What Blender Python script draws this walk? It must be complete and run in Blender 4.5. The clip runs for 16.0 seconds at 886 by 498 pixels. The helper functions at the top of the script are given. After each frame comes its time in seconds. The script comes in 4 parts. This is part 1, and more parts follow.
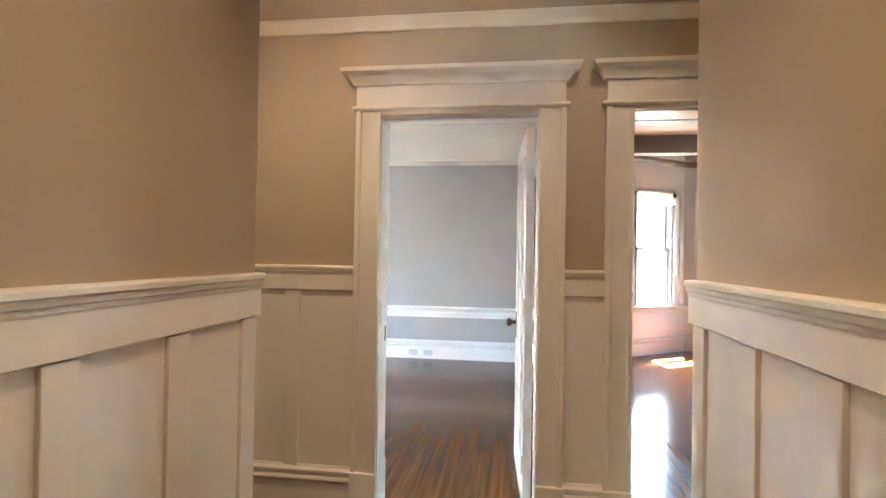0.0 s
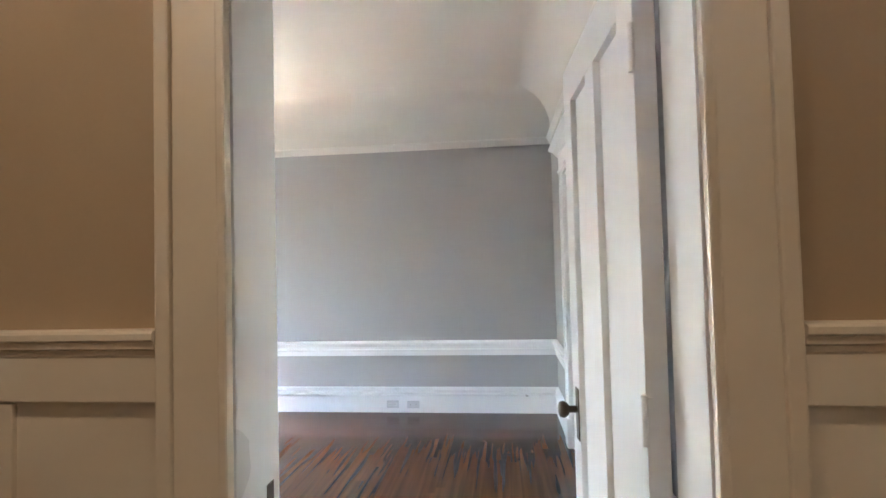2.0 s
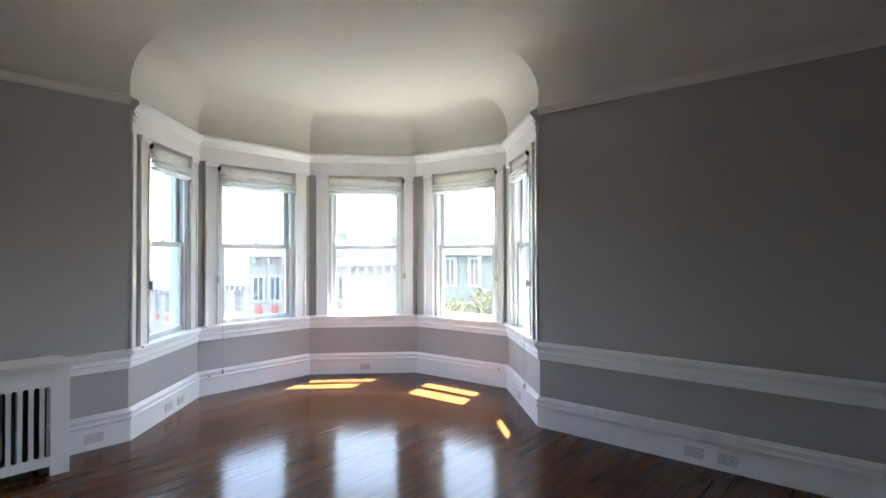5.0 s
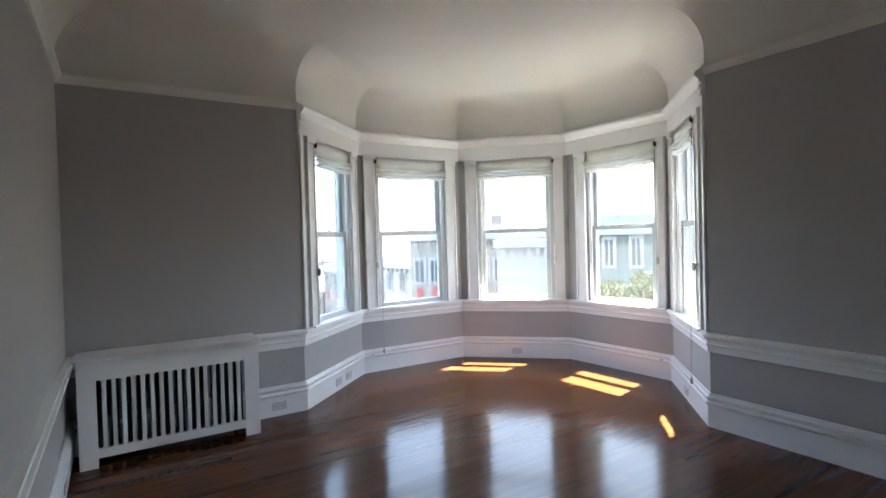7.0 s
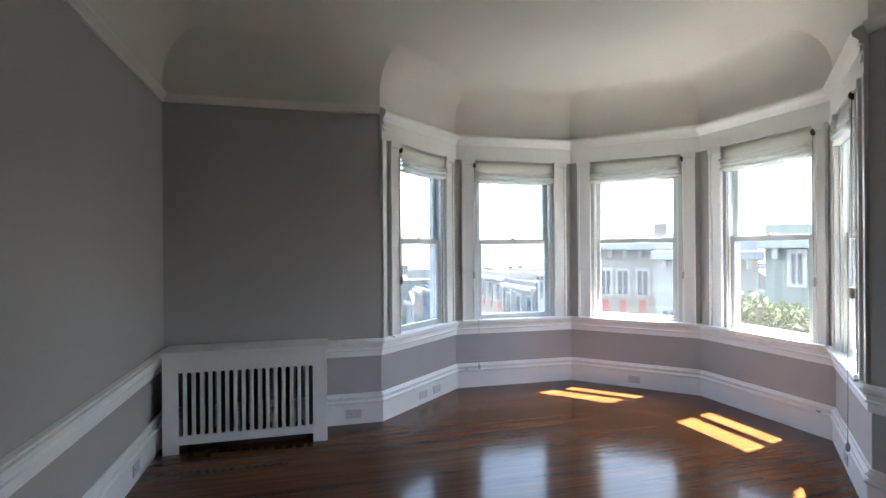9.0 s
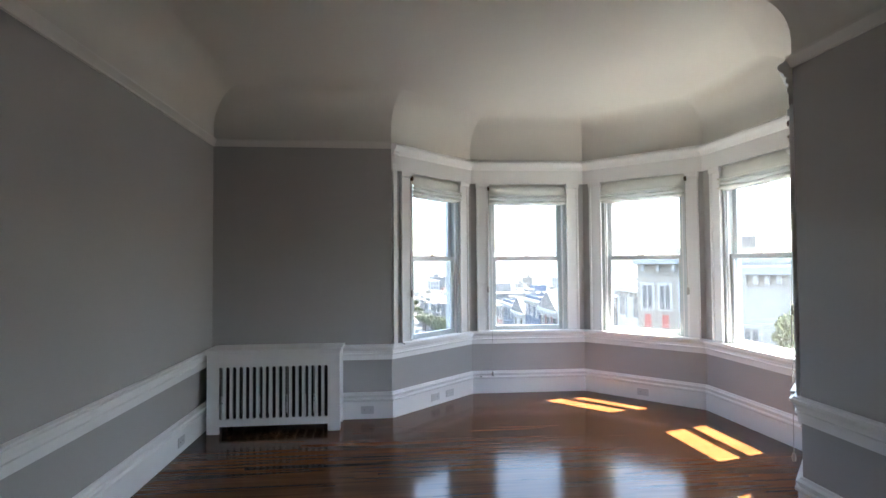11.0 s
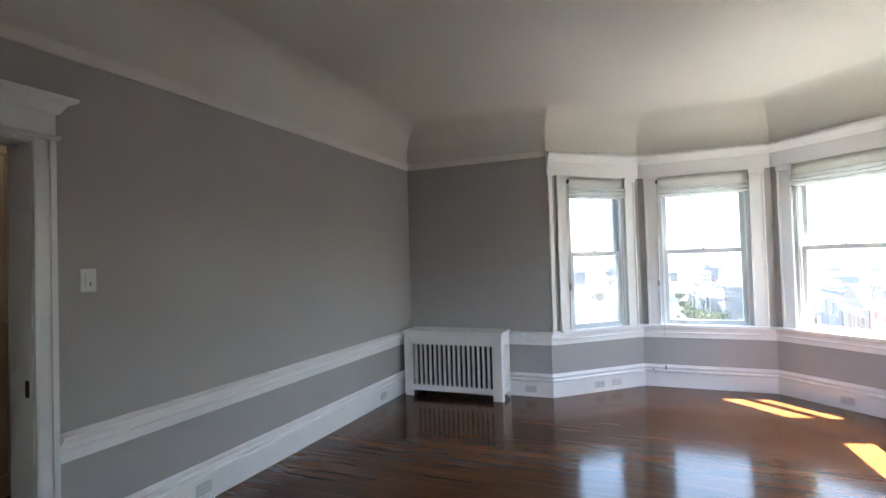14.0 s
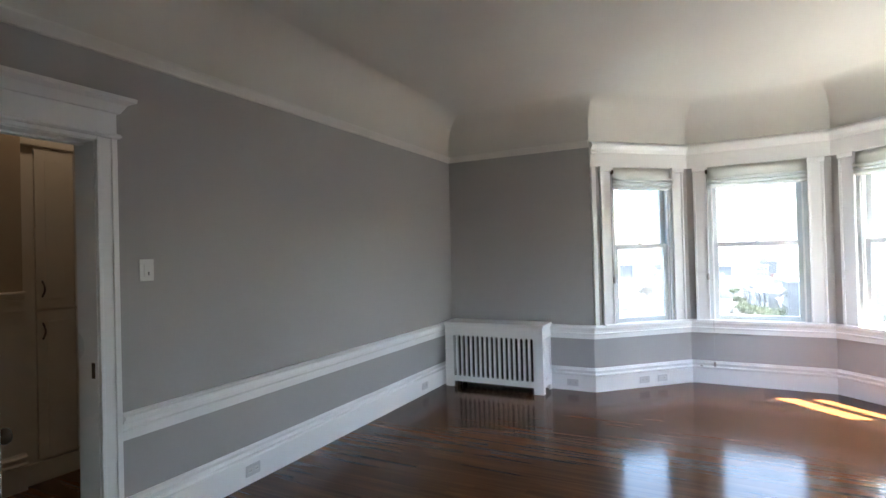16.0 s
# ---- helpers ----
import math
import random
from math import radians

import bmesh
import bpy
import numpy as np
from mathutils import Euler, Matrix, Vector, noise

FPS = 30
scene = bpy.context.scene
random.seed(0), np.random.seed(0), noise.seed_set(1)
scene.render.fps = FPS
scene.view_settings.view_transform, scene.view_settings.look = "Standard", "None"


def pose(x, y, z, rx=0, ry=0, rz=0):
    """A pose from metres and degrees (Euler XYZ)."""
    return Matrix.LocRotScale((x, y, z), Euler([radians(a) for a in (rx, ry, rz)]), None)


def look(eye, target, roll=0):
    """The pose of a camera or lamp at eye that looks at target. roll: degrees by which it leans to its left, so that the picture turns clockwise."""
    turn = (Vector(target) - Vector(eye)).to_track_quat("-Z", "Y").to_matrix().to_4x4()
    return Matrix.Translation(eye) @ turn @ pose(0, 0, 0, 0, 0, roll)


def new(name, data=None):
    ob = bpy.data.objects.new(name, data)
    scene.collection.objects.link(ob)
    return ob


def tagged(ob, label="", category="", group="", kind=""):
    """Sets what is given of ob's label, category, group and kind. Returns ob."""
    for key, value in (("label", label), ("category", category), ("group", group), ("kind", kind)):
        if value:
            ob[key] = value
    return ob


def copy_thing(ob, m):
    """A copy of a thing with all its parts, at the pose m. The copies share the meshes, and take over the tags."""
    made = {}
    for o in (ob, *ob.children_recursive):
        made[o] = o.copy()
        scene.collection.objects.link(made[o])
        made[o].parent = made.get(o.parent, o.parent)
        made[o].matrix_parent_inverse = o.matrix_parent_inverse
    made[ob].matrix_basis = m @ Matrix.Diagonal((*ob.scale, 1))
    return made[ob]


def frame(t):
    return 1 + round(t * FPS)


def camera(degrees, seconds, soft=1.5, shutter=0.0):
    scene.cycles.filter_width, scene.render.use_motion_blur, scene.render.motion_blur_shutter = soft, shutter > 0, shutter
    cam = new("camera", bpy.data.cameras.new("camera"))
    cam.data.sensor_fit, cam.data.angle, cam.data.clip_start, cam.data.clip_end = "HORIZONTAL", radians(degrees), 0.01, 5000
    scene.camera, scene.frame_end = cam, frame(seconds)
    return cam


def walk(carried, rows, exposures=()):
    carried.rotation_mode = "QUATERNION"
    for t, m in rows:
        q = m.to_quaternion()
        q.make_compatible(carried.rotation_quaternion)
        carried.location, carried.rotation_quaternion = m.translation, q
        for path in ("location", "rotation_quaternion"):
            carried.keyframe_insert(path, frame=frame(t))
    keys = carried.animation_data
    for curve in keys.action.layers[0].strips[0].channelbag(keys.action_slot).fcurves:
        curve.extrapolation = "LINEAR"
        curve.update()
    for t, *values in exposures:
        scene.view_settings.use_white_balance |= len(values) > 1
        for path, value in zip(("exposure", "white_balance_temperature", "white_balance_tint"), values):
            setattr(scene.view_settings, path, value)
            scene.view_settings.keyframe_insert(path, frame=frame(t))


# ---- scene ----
cam = camera(81.2, 16.0)
PATH = [
    (0, (2.487, -6.819, 1.377), (2.219, -4.837, 1.401), 0.9),
    (0.5, (2.349, -6.375, 1.414), (2.151, -4.385, 1.429), 0.4),
    (1, (2.258, -5.903, 1.392), (2.119, -3.908, 1.436), -0.0),
    (1.5, (2.203, -5.473, 1.33), (2.054, -3.485, 1.487), 0.1),
    (2, (2.275, -5.042, 1.415), (2.054, -3.055, 1.483), -1.4),
    (2.5, (2.3, -4.618, 1.386), (1.944, -2.651, 1.472), -1.3),
    (3, (2.304, -4.303, 1.354), (1.78, -2.375, 1.455), -0.6),
    (3.5, (2.229, -4.1, 1.365), (1.566, -2.215, 1.459), -0.5),
    (4, (2.176, -3.959, 1.358), (1.292, -2.166, 1.419), -0.3),
    (4.5, (2.179, -3.825, 1.376), (1.057, -2.17, 1.423), 0.1),
    (5, (2.168, -3.778, 1.408), (0.871, -2.255, 1.433), -0.1),
    (7.5, (2.146, -3.564, 1.434), (0.406, -2.579, 1.402), -1.6),
    (8, (2.099, -3.402, 1.433), (0.31, -2.508, 1.411), -1.6),
    (8.5, (2.102, -3.174, 1.422), (0.239, -2.447, 1.398), -2.1),
    (9, (2.097, -2.906, 1.434), (0.162, -2.402, 1.436), -0.4),
    (9.5, (2.163, -2.735, 1.422), (0.204, -2.33, 1.453), 0.3),
    (12, (3.081, -1.886, 1.481), (1.087, -2.037, 1.519), -0.6),
    (12.5, (3.142, -1.654, 1.472), (1.176, -2.021, 1.502), -0.5),
    (13, (3.197, -1.46, 1.457), (1.249, -1.912, 1.499), -1.1),
    (13.5, (3.266, -1.308, 1.501), (1.357, -1.905, 1.531), -1.2),
    (14, (3.295, -1.234, 1.491), (1.449, -2.003, 1.535), -1.7),
    (14.5, (3.299, -1.147, 1.492), (1.527, -2.072, 1.545), -1.6),
    (15, (3.3, -1.142, 1.491), (1.565, -2.135, 1.534), -1.8),
    (15.5, (3.307, -1.144, 1.486), (1.576, -2.146, 1.521), -1.8),
    (16, (3.304, -1.2, 1.489), (1.529, -2.122, 1.508), -1.5),
]
EXPOSURES = [(0.0, 8.62), (0.8, 8.45), (1.5, 8.15), (2.0, 7.87), (2.5, 7.55), (3.0, 6.83), (3.5, 6.2), (4.0, 5.8), (5.0, 5.42), (7.5, 5.17), (9.0, 4.98), (12.0, 5.16), (13.0, 5.35), (14.5, 5.55), (16.0, 5.7)]
walk(cam, [(t, look(eye, target, roll)) for t, eye, target, roll in PATH], EXPOSURES)

# ---------------------------------------------------------------- world and lights
SUN_WAY = Vector((0.106, -0.403, -1.0)).normalized()
world = bpy.data.worlds.new("world")
scene.world = world
world.use_nodes = True
sky = world.node_tree.nodes.new("ShaderNodeTexSky")
sky.sky_type = "NISHITA"
sky.sun_disc = False
sky.sun_elevation = math.asin(-SUN_WAY.z)
sky.sun_rotation = math.atan2(-SUN_WAY.x, -SUN_WAY.y)
sky.dust_density = 3.4
sky.ozone_density = 0.9
world.node_tree.links.new(sky.outputs[0], world.node_tree.nodes["Background"].inputs[0])
world.node_tree.nodes["Background"].inputs[1].default_value = 0.15

sun_data = bpy.data.lights.new("sun", "SUN")
sun_data.energy, sun_data.angle, sun_data.color = 3.0, radians(0.6), (1.0, 0.93, 0.8)
sun = new("sun", sun_data)
sun.matrix_world = look((0, 0, 30), Vector((0, 0, 30)) + SUN_WAY)


# ---------------------------------------------------------------- materials
def nodes_of(name):
    m = bpy.data.materials.new(name)
    m.use_nodes = True
    return m, m.node_tree.nodes, m.node_tree.links, m.node_tree.nodes["Principled BSDF"]


def surface(name, colour, rough=0.5, metal=0.0, vary=0.06, fine=60.0, coarse=1.3, bump=0.05, coat=0.0, spec=0.5):
    """A painted or plain surface with two scales of tone and a fine relief, in metres."""
    m, n, l, b = nodes_of(name)
    co = n.new("ShaderNodeTexCoord")
    big, small = n.new("ShaderNodeTexNoise"), n.new("ShaderNodeTexNoise")
    big.inputs["Scale"].default_value, small.inputs["Scale"].default_value = coarse, fine
    big.inputs["Detail"].default_value = 4.0
    l.new(co.outputs["Object"], big.inputs["Vector"])
    l.new(co.outputs["Object"], small.inputs["Vector"])
    add = n.new("ShaderNodeMath")
    add.operation = "MULTIPLY_ADD"
    add.inputs[1].default_value = 0.35
    l.new(small.outputs["Fac"], add.inputs[0])
    l.new(big.outputs["Fac"], add.inputs[2])
    ramp = n.new("ShaderNodeMapRange")
    ramp.inputs["From Min"].default_value, ramp.inputs["From Max"].default_value = 0.35, 1.0
    ramp.inputs["To Min"].default_value, ramp.inputs["To Max"].default_value = 1 - vary, 1 + vary
    l.new(add.outputs[0], ramp.inputs["Value"])
    mul = n.new("ShaderNodeVectorMath")
    mul.operation = "SCALE"
    mul.inputs[0].default_value = colour
    l.new(ramp.outputs[0], mul.inputs["Scale"])
    l.new(mul.outputs[0], b.inputs["Base Color"])
    rr = n.new("ShaderNodeMapRange")
    rr.inputs["To Min"].default_value, rr.inputs["To Max"].default_value = max(rough - 0.07, 0.02), rough + 0.07
    l.new(big.outputs["Fac"], rr.inputs["Value"])
    l.new(rr.outputs[0], b.inputs["Roughness"])
    b.inputs["Metallic"].default_value = metal
    b.inputs["Coat Weight"].default_value = coat
    b.inputs["Specular IOR Level"].default_value = spec
    if bump:
        bp = n.new("ShaderNodeBump")
        bp.inputs["Strength"].default_value, bp.inputs["Distance"].default_value = bump, 0.004
        l.new(small.outputs["Fac"], bp.inputs["Height"])
        l.new(bp.outputs[0], b.inputs["Normal"])
    return m


def wood_floor(name, dark, light, rough=0.13):
    """Strip flooring: grain along y, each board a tone of its own, under worn varnish."""
    m, n, l, b = nodes_of(name)
    co, info, geo = n.new("ShaderNodeTexCoord"), n.new("ShaderNodeObjectInfo"), n.new("ShaderNodeNewGeometry")
    rnd = n.new("ShaderNodeMath")
    rnd.operation = "ADD"
    l.new(info.outputs["Random"], rnd.inputs[0])
    l.new(geo.outputs["Random Per Island"], rnd.inputs[1])
    frac = n.new("ShaderNodeMath")
    frac.operation = "FRACT"
    l.new(rnd.outputs[0], frac.inputs[0])
    shift = n.new("ShaderNodeVectorMath")
    shift.operation = "MULTIPLY_ADD"
    shift.inputs[1].default_value = (0, 37.0, 11.0)
    l.new(frac.outputs[0], shift.inputs[0])
    l.new(co.outputs["Object"], shift.inputs[2])
    mp = n.new("ShaderNodeMapping")
    mp.inputs["Scale"].default_value = (30.0, 1.1, 30.0)
    l.new(shift.outputs[0], mp.inputs["Vector"])
    grain = n.new("ShaderNodeTexNoise")
    grain.inputs["Scale"].default_value, grain.inputs["Detail"].default_value, grain.inputs["Distortion"].default_value = 1.0, 1.5, 0.4
    l.new(mp.outputs[0], grain.inputs["Vector"])
    wear = n.new("ShaderNodeTexNoise")
    wear.inputs["Scale"].default_value, wear.inputs["Detail"].default_value = 0.9, 5.0
    l.new(co.outputs["Object"], wear.inputs["Vector"])
    mixv = n.new("ShaderNodeMath")
    mixv.operation = "MULTIPLY_ADD"
    mixv.inputs[1].default_value = 0.17
    l.new(frac.outputs[0], mixv.inputs[0])
    l.new(grain.outputs["Fac"], mixv.inputs[2])
    ramp = n.new("ShaderNodeValToRGB")
    ramp.color_ramp.elements[0].position, ramp.color_ramp.elements[1].position = 0.3, 1.0
    ramp.color_ramp.elements[0].color, ramp.color_ramp.elements[1].color = (*dark, 1), (*light, 1)
    l.new(mixv.outputs[0], ramp.inputs[0])
    l.new(ramp.outputs[0], b.inputs["Base Color"])
    rr = n.new("ShaderNodeMapRange")
    rr.inputs["From Min"].default_value, rr.inputs["From Max"].default_value = 0.3, 0.7
    rr.inputs["To Min"].default_value, rr.inputs["To Max"].default_value = rough - 0.02, rough + 0.045
    l.new(wear.outputs["Fac"], rr.inputs["Value"])
    l.new(rr.outputs[0], b.inputs["Roughness"])
    b.inputs["Specular IOR Level"].default_value = 0.21
    bp = n.new("ShaderNodeBump")
    bp.inputs["Strength"].default_value, bp.inputs["Distance"].default_value = 0.03, 0.001
    l.new(wear.outputs["Fac"], bp.inputs["Height"])
    l.new(bp.outputs[0], b.inputs["Normal"])
    return m


def dimming_glass(name):
    m, n, l, b = nodes_of(name)
    n.remove(b)
    t, g, f, mix = n.new("ShaderNodeBsdfTransparent"), n.new("ShaderNodeBsdfGlossy"), n.new("ShaderNodeLayerWeight"), n.new("ShaderNodeMixShader")
    power = n.new("ShaderNodeMath")
    power.operation = "POWER"
    power.inputs[1].default_value = 4.0
    scaled = n.new("ShaderNodeMath")
    scaled.operation = "MULTIPLY_ADD"
    scaled.inputs[1].default_value, scaled.inputs[2].default_value = 0.7, 0.03
    # grey tint darkens the view outdoors in place of weaker daylight there
    t.inputs[0].default_value = (0.52, 0.54, 0.54, 1)
    g.inputs["Roughness"].default_value = 0.01
    l.new(f.outputs["Facing"], power.inputs[0])
    l.new(power.outputs[0], scaled.inputs[0])
    l.new(scaled.outputs[0], mix.inputs[0])
    l.new(t.outputs[0], mix.inputs[1])
    l.new(g.outputs[0], mix.inputs[2])
    # a thin white veil that puts the washed-out outdoor haze into the pane
    haze, veil = n.new("ShaderNodeBsdfTranslucent"), n.new("ShaderNodeMixShader")
    haze.inputs[0].default_value = (0.8, 0.8, 0.78, 1)
    veil.inputs[0].default_value = 0.01
    l.new(mix.outputs[0], veil.inputs[1])
    l.new(haze.outputs[0], veil.inputs[2])
    l.new(veil.outputs[0], n["Material Output"].inputs[0])
    return m


def glowing(name, colour, strength):
    m, n, l, b = nodes_of(name)
    b.inputs["Emission Color"].default_value, b.inputs["Emission Strength"].default_value = (*colour, 1), strength
    return m


def linen(name):
    m, n, l, b = nodes_of(name)
    co, wave, wave2 = n.new("ShaderNodeTexCoord"), n.new("ShaderNodeTexNoise"), n.new("ShaderNodeTexNoise")
    wave.inputs["Scale"].default_value, wave2.inputs["Scale"].default_value = 350.0, 6.0
    l.new(co.outputs["Object"], wave.inputs["Vector"])
    l.new(co.outputs["Object"], wave2.inputs["Vector"])
    ramp = n.new("ShaderNodeValToRGB")
    ramp.color_ramp.elements[0].color, ramp.color_ramp.elements[1].color = (0.76, 0.74, 0.68, 1), (0.86, 0.84, 0.79, 1)
    l.new(wave2.outputs["Fac"], ramp.inputs[0])
    l.new(ramp.outputs[0], b.inputs["Base Color"])
    b.inputs["Roughness"].default_value = 0.85
    bp = n.new("ShaderNodeBump")
    bp.inputs["Strength"].default_value, bp.inputs["Distance"].default_value = 0.3, 0.001
    l.new(wave.outputs["Fac"], bp.inputs["Height"])
    l.new(bp.outputs[0], b.inputs["Normal"])
    tr, mix = n.new("ShaderNodeBsdfTranslucent"), n.new("ShaderNodeMixShader")
    l.new(ramp.outputs[0], tr.inputs[0])
    mix.inputs[0].default_value = 0.1
    l.new(b.outputs[0], mix.inputs[1])
    l.new(tr.outputs[0], mix.inputs[2])
    l.new(mix.outputs[0], n["Material Output"].inputs[0])
    return m


GREY = surface("grey_wall_paint", (0.405, 0.392, 0.381), 0.6, vary=0.035, fine=140, bump=0.06)
WHITE = surface("white_trim_paint", (0.86, 0.86, 0.855), 0.3, vary=0.025, fine=45, bump=0.03)
CEIL = surface("ceiling_plaster", (0.66, 0.637, 0.588), 0.8, vary=0.03, fine=90, bump=0.05)
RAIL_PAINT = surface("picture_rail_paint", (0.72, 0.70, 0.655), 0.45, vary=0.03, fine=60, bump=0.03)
TAUPE = surface("taupe_wall_paint", (0.46, 0.352, 0.245), 0.6, vary=0.04, fine=140, bump=0.06)
CREAM = surface("cream_hall_paint", (0.78, 0.70, 0.595), 0.32, vary=0.03, fine=45, bump=0.03)
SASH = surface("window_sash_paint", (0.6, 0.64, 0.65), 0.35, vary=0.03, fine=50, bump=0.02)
FLOOR = wood_floor("varnished_floor_boards", (0.058, 0.022, 0.0078), (0.145, 0.06, 0.0213), 0.135)
FLOOR_SUB = surface("floor_joint_dark", (0.03, 0.012, 0.007), 0.6)
GLASS = dimming_glass("window_glass")
LINEN = linen("linen_shade_cloth")
BRASS = surface("aged_brass", (0.085, 0.062, 0.042), 0.35, 1.0, vary=0.2, fine=80, bump=0.05)
IRON = surface("dark_radiator_iron", (0.06, 0.055, 0.05), 0.5, 0.6, vary=0.2)
PLASTIC = surface("white_plastic", (0.72, 0.72, 0.7), 0.35, vary=0.02, bump=0.0)
OUTLET = surface("grey_outlet_plastic", (0.62, 0.62, 0.62), 0.4, vary=0.02, bump=0.0)
DARK = surface("dark_slot", (0.02, 0.02, 0.02), 0.6, vary=0.1, bump=0.0)
CORD = surface("shade_cord", (0.45, 0.43, 0.4), 0.8, vary=0.1)
ROSE = surface("rosy_panel_plaster", (0.4, 0.29, 0.22), 0.6, vary=0.06)
DARKWOOD = surface("dark_stained_wood", (0.07, 0.035, 0.022), 0.4, vary=0.25, fine=30)
LAMP = glowing("warm_lamp_glass", (1.0, 0.78, 0.5), 1.0)


# ---------------------------------------------------------------- building helpers
def part(name, bm, material, parent=None, label=""):
    me = bpy.data.meshes.new(name)
    bmesh.ops.recalc_face_normals(bm, faces=bm.faces)
    bm.to_mesh(me)
    bm.free()
    me.materials.append(material)
    ob = new(name, me)
    if parent is not None:
        ob.parent = parent
    return tagged(ob, label) if label else ob


def box(bm, x0, x1, y0, y1, z0, z1, bevel=0.0):
    r = bmesh.ops.create_cube(bm, size=1.0)
    vs = r["verts"]
    for v in vs:
        v.co = Vector((x0 + (v.co.x + 0.5) * (x1 - x0), y0 + (v.co.y + 0.5) * (y1 - y0), z0 + (v.co.z + 0.5) * (z1 - z0)))
    if bevel:
        es = list({e for v in vs for e in v.link_edges})
        bmesh.ops.bevel(bm, geom=es, offset=bevel, segments=2, affect="EDGES", profile=0.6)
    return bm


def boxed(*args, bevel=0.0):
    return box(bmesh.new(), *args, bevel=bevel)


def prism(bm, outline, z0, z1):
    lo = [bm.verts.new((x, y, z0)) for x, y in outline]
    hi = [bm.verts.new((x, y, z1)) for x, y in outline]
    k = len(outline)
    bm.faces.new(lo[::-1])
    bm.faces.new(hi)
    for i in range(k):
        bm.faces.new((lo[i], lo[(i + 1) % k], hi[(i + 1) % k], hi[i]))
    return bm


def rod(bm, a, b, r, seg=8, r2=None):
    a, b = Vector(a), Vector(b)
    q = (b - a).to_track_quat("Z", "Y").to_matrix().to_4x4()
    m = Matrix.Translation((a + b) / 2) @ q
    bmesh.ops.create_cone(bm, cap_ends=True, segments=seg, radius1=r, radius2=r if r2 is None else r2, depth=(b - a).length, matrix=m)
    return bm


def turned(bm, prof, m, seg=16):
    """A turned shape: (radius, height) pairs round the local z of m."""
    rings = []
    for r, h in prof:
        rings.append([bm.verts.new(m @ Vector((r * math.cos(2 * math.pi * i / seg), r * math.sin(2 * math.pi * i / seg), h))) for i in range(seg)])
    for a, b in zip(rings, rings[1:]):
        for i in range(seg):
            bm.faces.new((a[i], a[(i + 1) % seg], b[(i + 1) % seg], b[i]))
    bm.faces.new(rings[0][::-1])
    bm.faces.new(rings[-1])
    return bm


def left_of(a, b):
    d = (Vector(b) - Vector(a)).normalized()
    return Vector((-d.y, d.x))


def offset_points(path, d, closed=False):
    """The path moved d metres to its left, with mitred corners."""
    out, k = [], len(path)
    for i, p in enumerate(path):
        p = Vector(p)
        before = left_of(path[i - 1], path[i]) if (i > 0 or closed) else None
        after = left_of(path[i], path[(i + 1) % k]) if (i < k - 1 or closed) else None
        n1, n2 = before or after, after or before
        out.append(p + (n1 + n2) * (d / (1 + n1.dot(n2))))
    return out


def sweep(path, profile, closed=False, bm=None):
    """A moulding: the closed section of (distance to the left, height) pairs, along a path on plan."""
    bm = bm or bmesh.new()
    rows = [[bm.verts.new((q.x, q.y, z)) for q in offset_points(path, d, closed)] for d, z in profile]
    k, s = len(path), len(profile)
    for i in range(k if closed else k - 1):
        j = (i + 1) % k
        for a in range(s):
            b = (a + 1) % s
            bm.faces.new((rows[a][i], rows[a][j], rows[b][j], rows[b][i]))
    if not closed:
        bm.faces.new([r[0] for r in rows][::-1])
        bm.faces.new([r[-1] for r in rows])
    return bm


def wall_piece(bm, loop, i, u0, u1, z0, z1, thick):
    """A stretch of the wall from corner i of a loop, its inner face on the loop, mitred where it ends in a corner."""
    a, b = Vector(loop[i]), Vector(loop[(i + 1) % len(loop)])
    length, d = (b - a).length, (b - a).normalized()
    n = left_of(a, b)
    outer = offset_points(loop, -thick, True)
    lo = outer[i] if u0 <= 1e-6 else a + d * u0 - n * thick
    hi = outer[(i + 1) % len(loop)] if u1 >= length - 1e-6 else a + d * u1 - n * thick
    prism(bm, [a + d * u0, a + d * u1, hi, lo], z0, z1)


def wall(name, loop, i, holes, z1, thick, material, label):
    """holes: (u0, u1, z0, z1) along the wall, in order."""
    a, b = Vector(loop[i]), Vector(loop[(i + 1) % len(loop)])
    length, bm, at = (b - a).length, bmesh.new(), 0.0
    for u0, u1, h0, h1 in holes:
        wall_piece(bm, loop, i, at, u0, 0, z1, thick)
        if h0 > 0:
            wall_piece(bm, loop, i, u0, u1, 0, h0, thick)
        wall_piece(bm, loop, i, u0, u1, h1, z1, thick)
        at = u1
    wall_piece(bm, loop, i, at, length, 0, z1, thick)
    return tagged(part(name, bm, material), label, "wall", kind="structure")


def on_wall(a, b, z=0.0):
    """A frame with x along the wall from a to b, y out of it to the left, z up."""
    a, b = Vector(a), Vector(b)
    d = (b - a).normalized()
    n = Vector((-d.y, d.x))
    return Matrix(((d.x, n.x, 0, a.x), (d.y, n.y, 0, a.y), (0, 0, 1, z), (0, 0, 0, 1)))


def thing(name, m, label, category, group="", kind=""):
    ob = new(name)
    ob.empty_display_size = 0.1
    ob.matrix_basis = m
    return tagged(ob, label, category, group, kind)


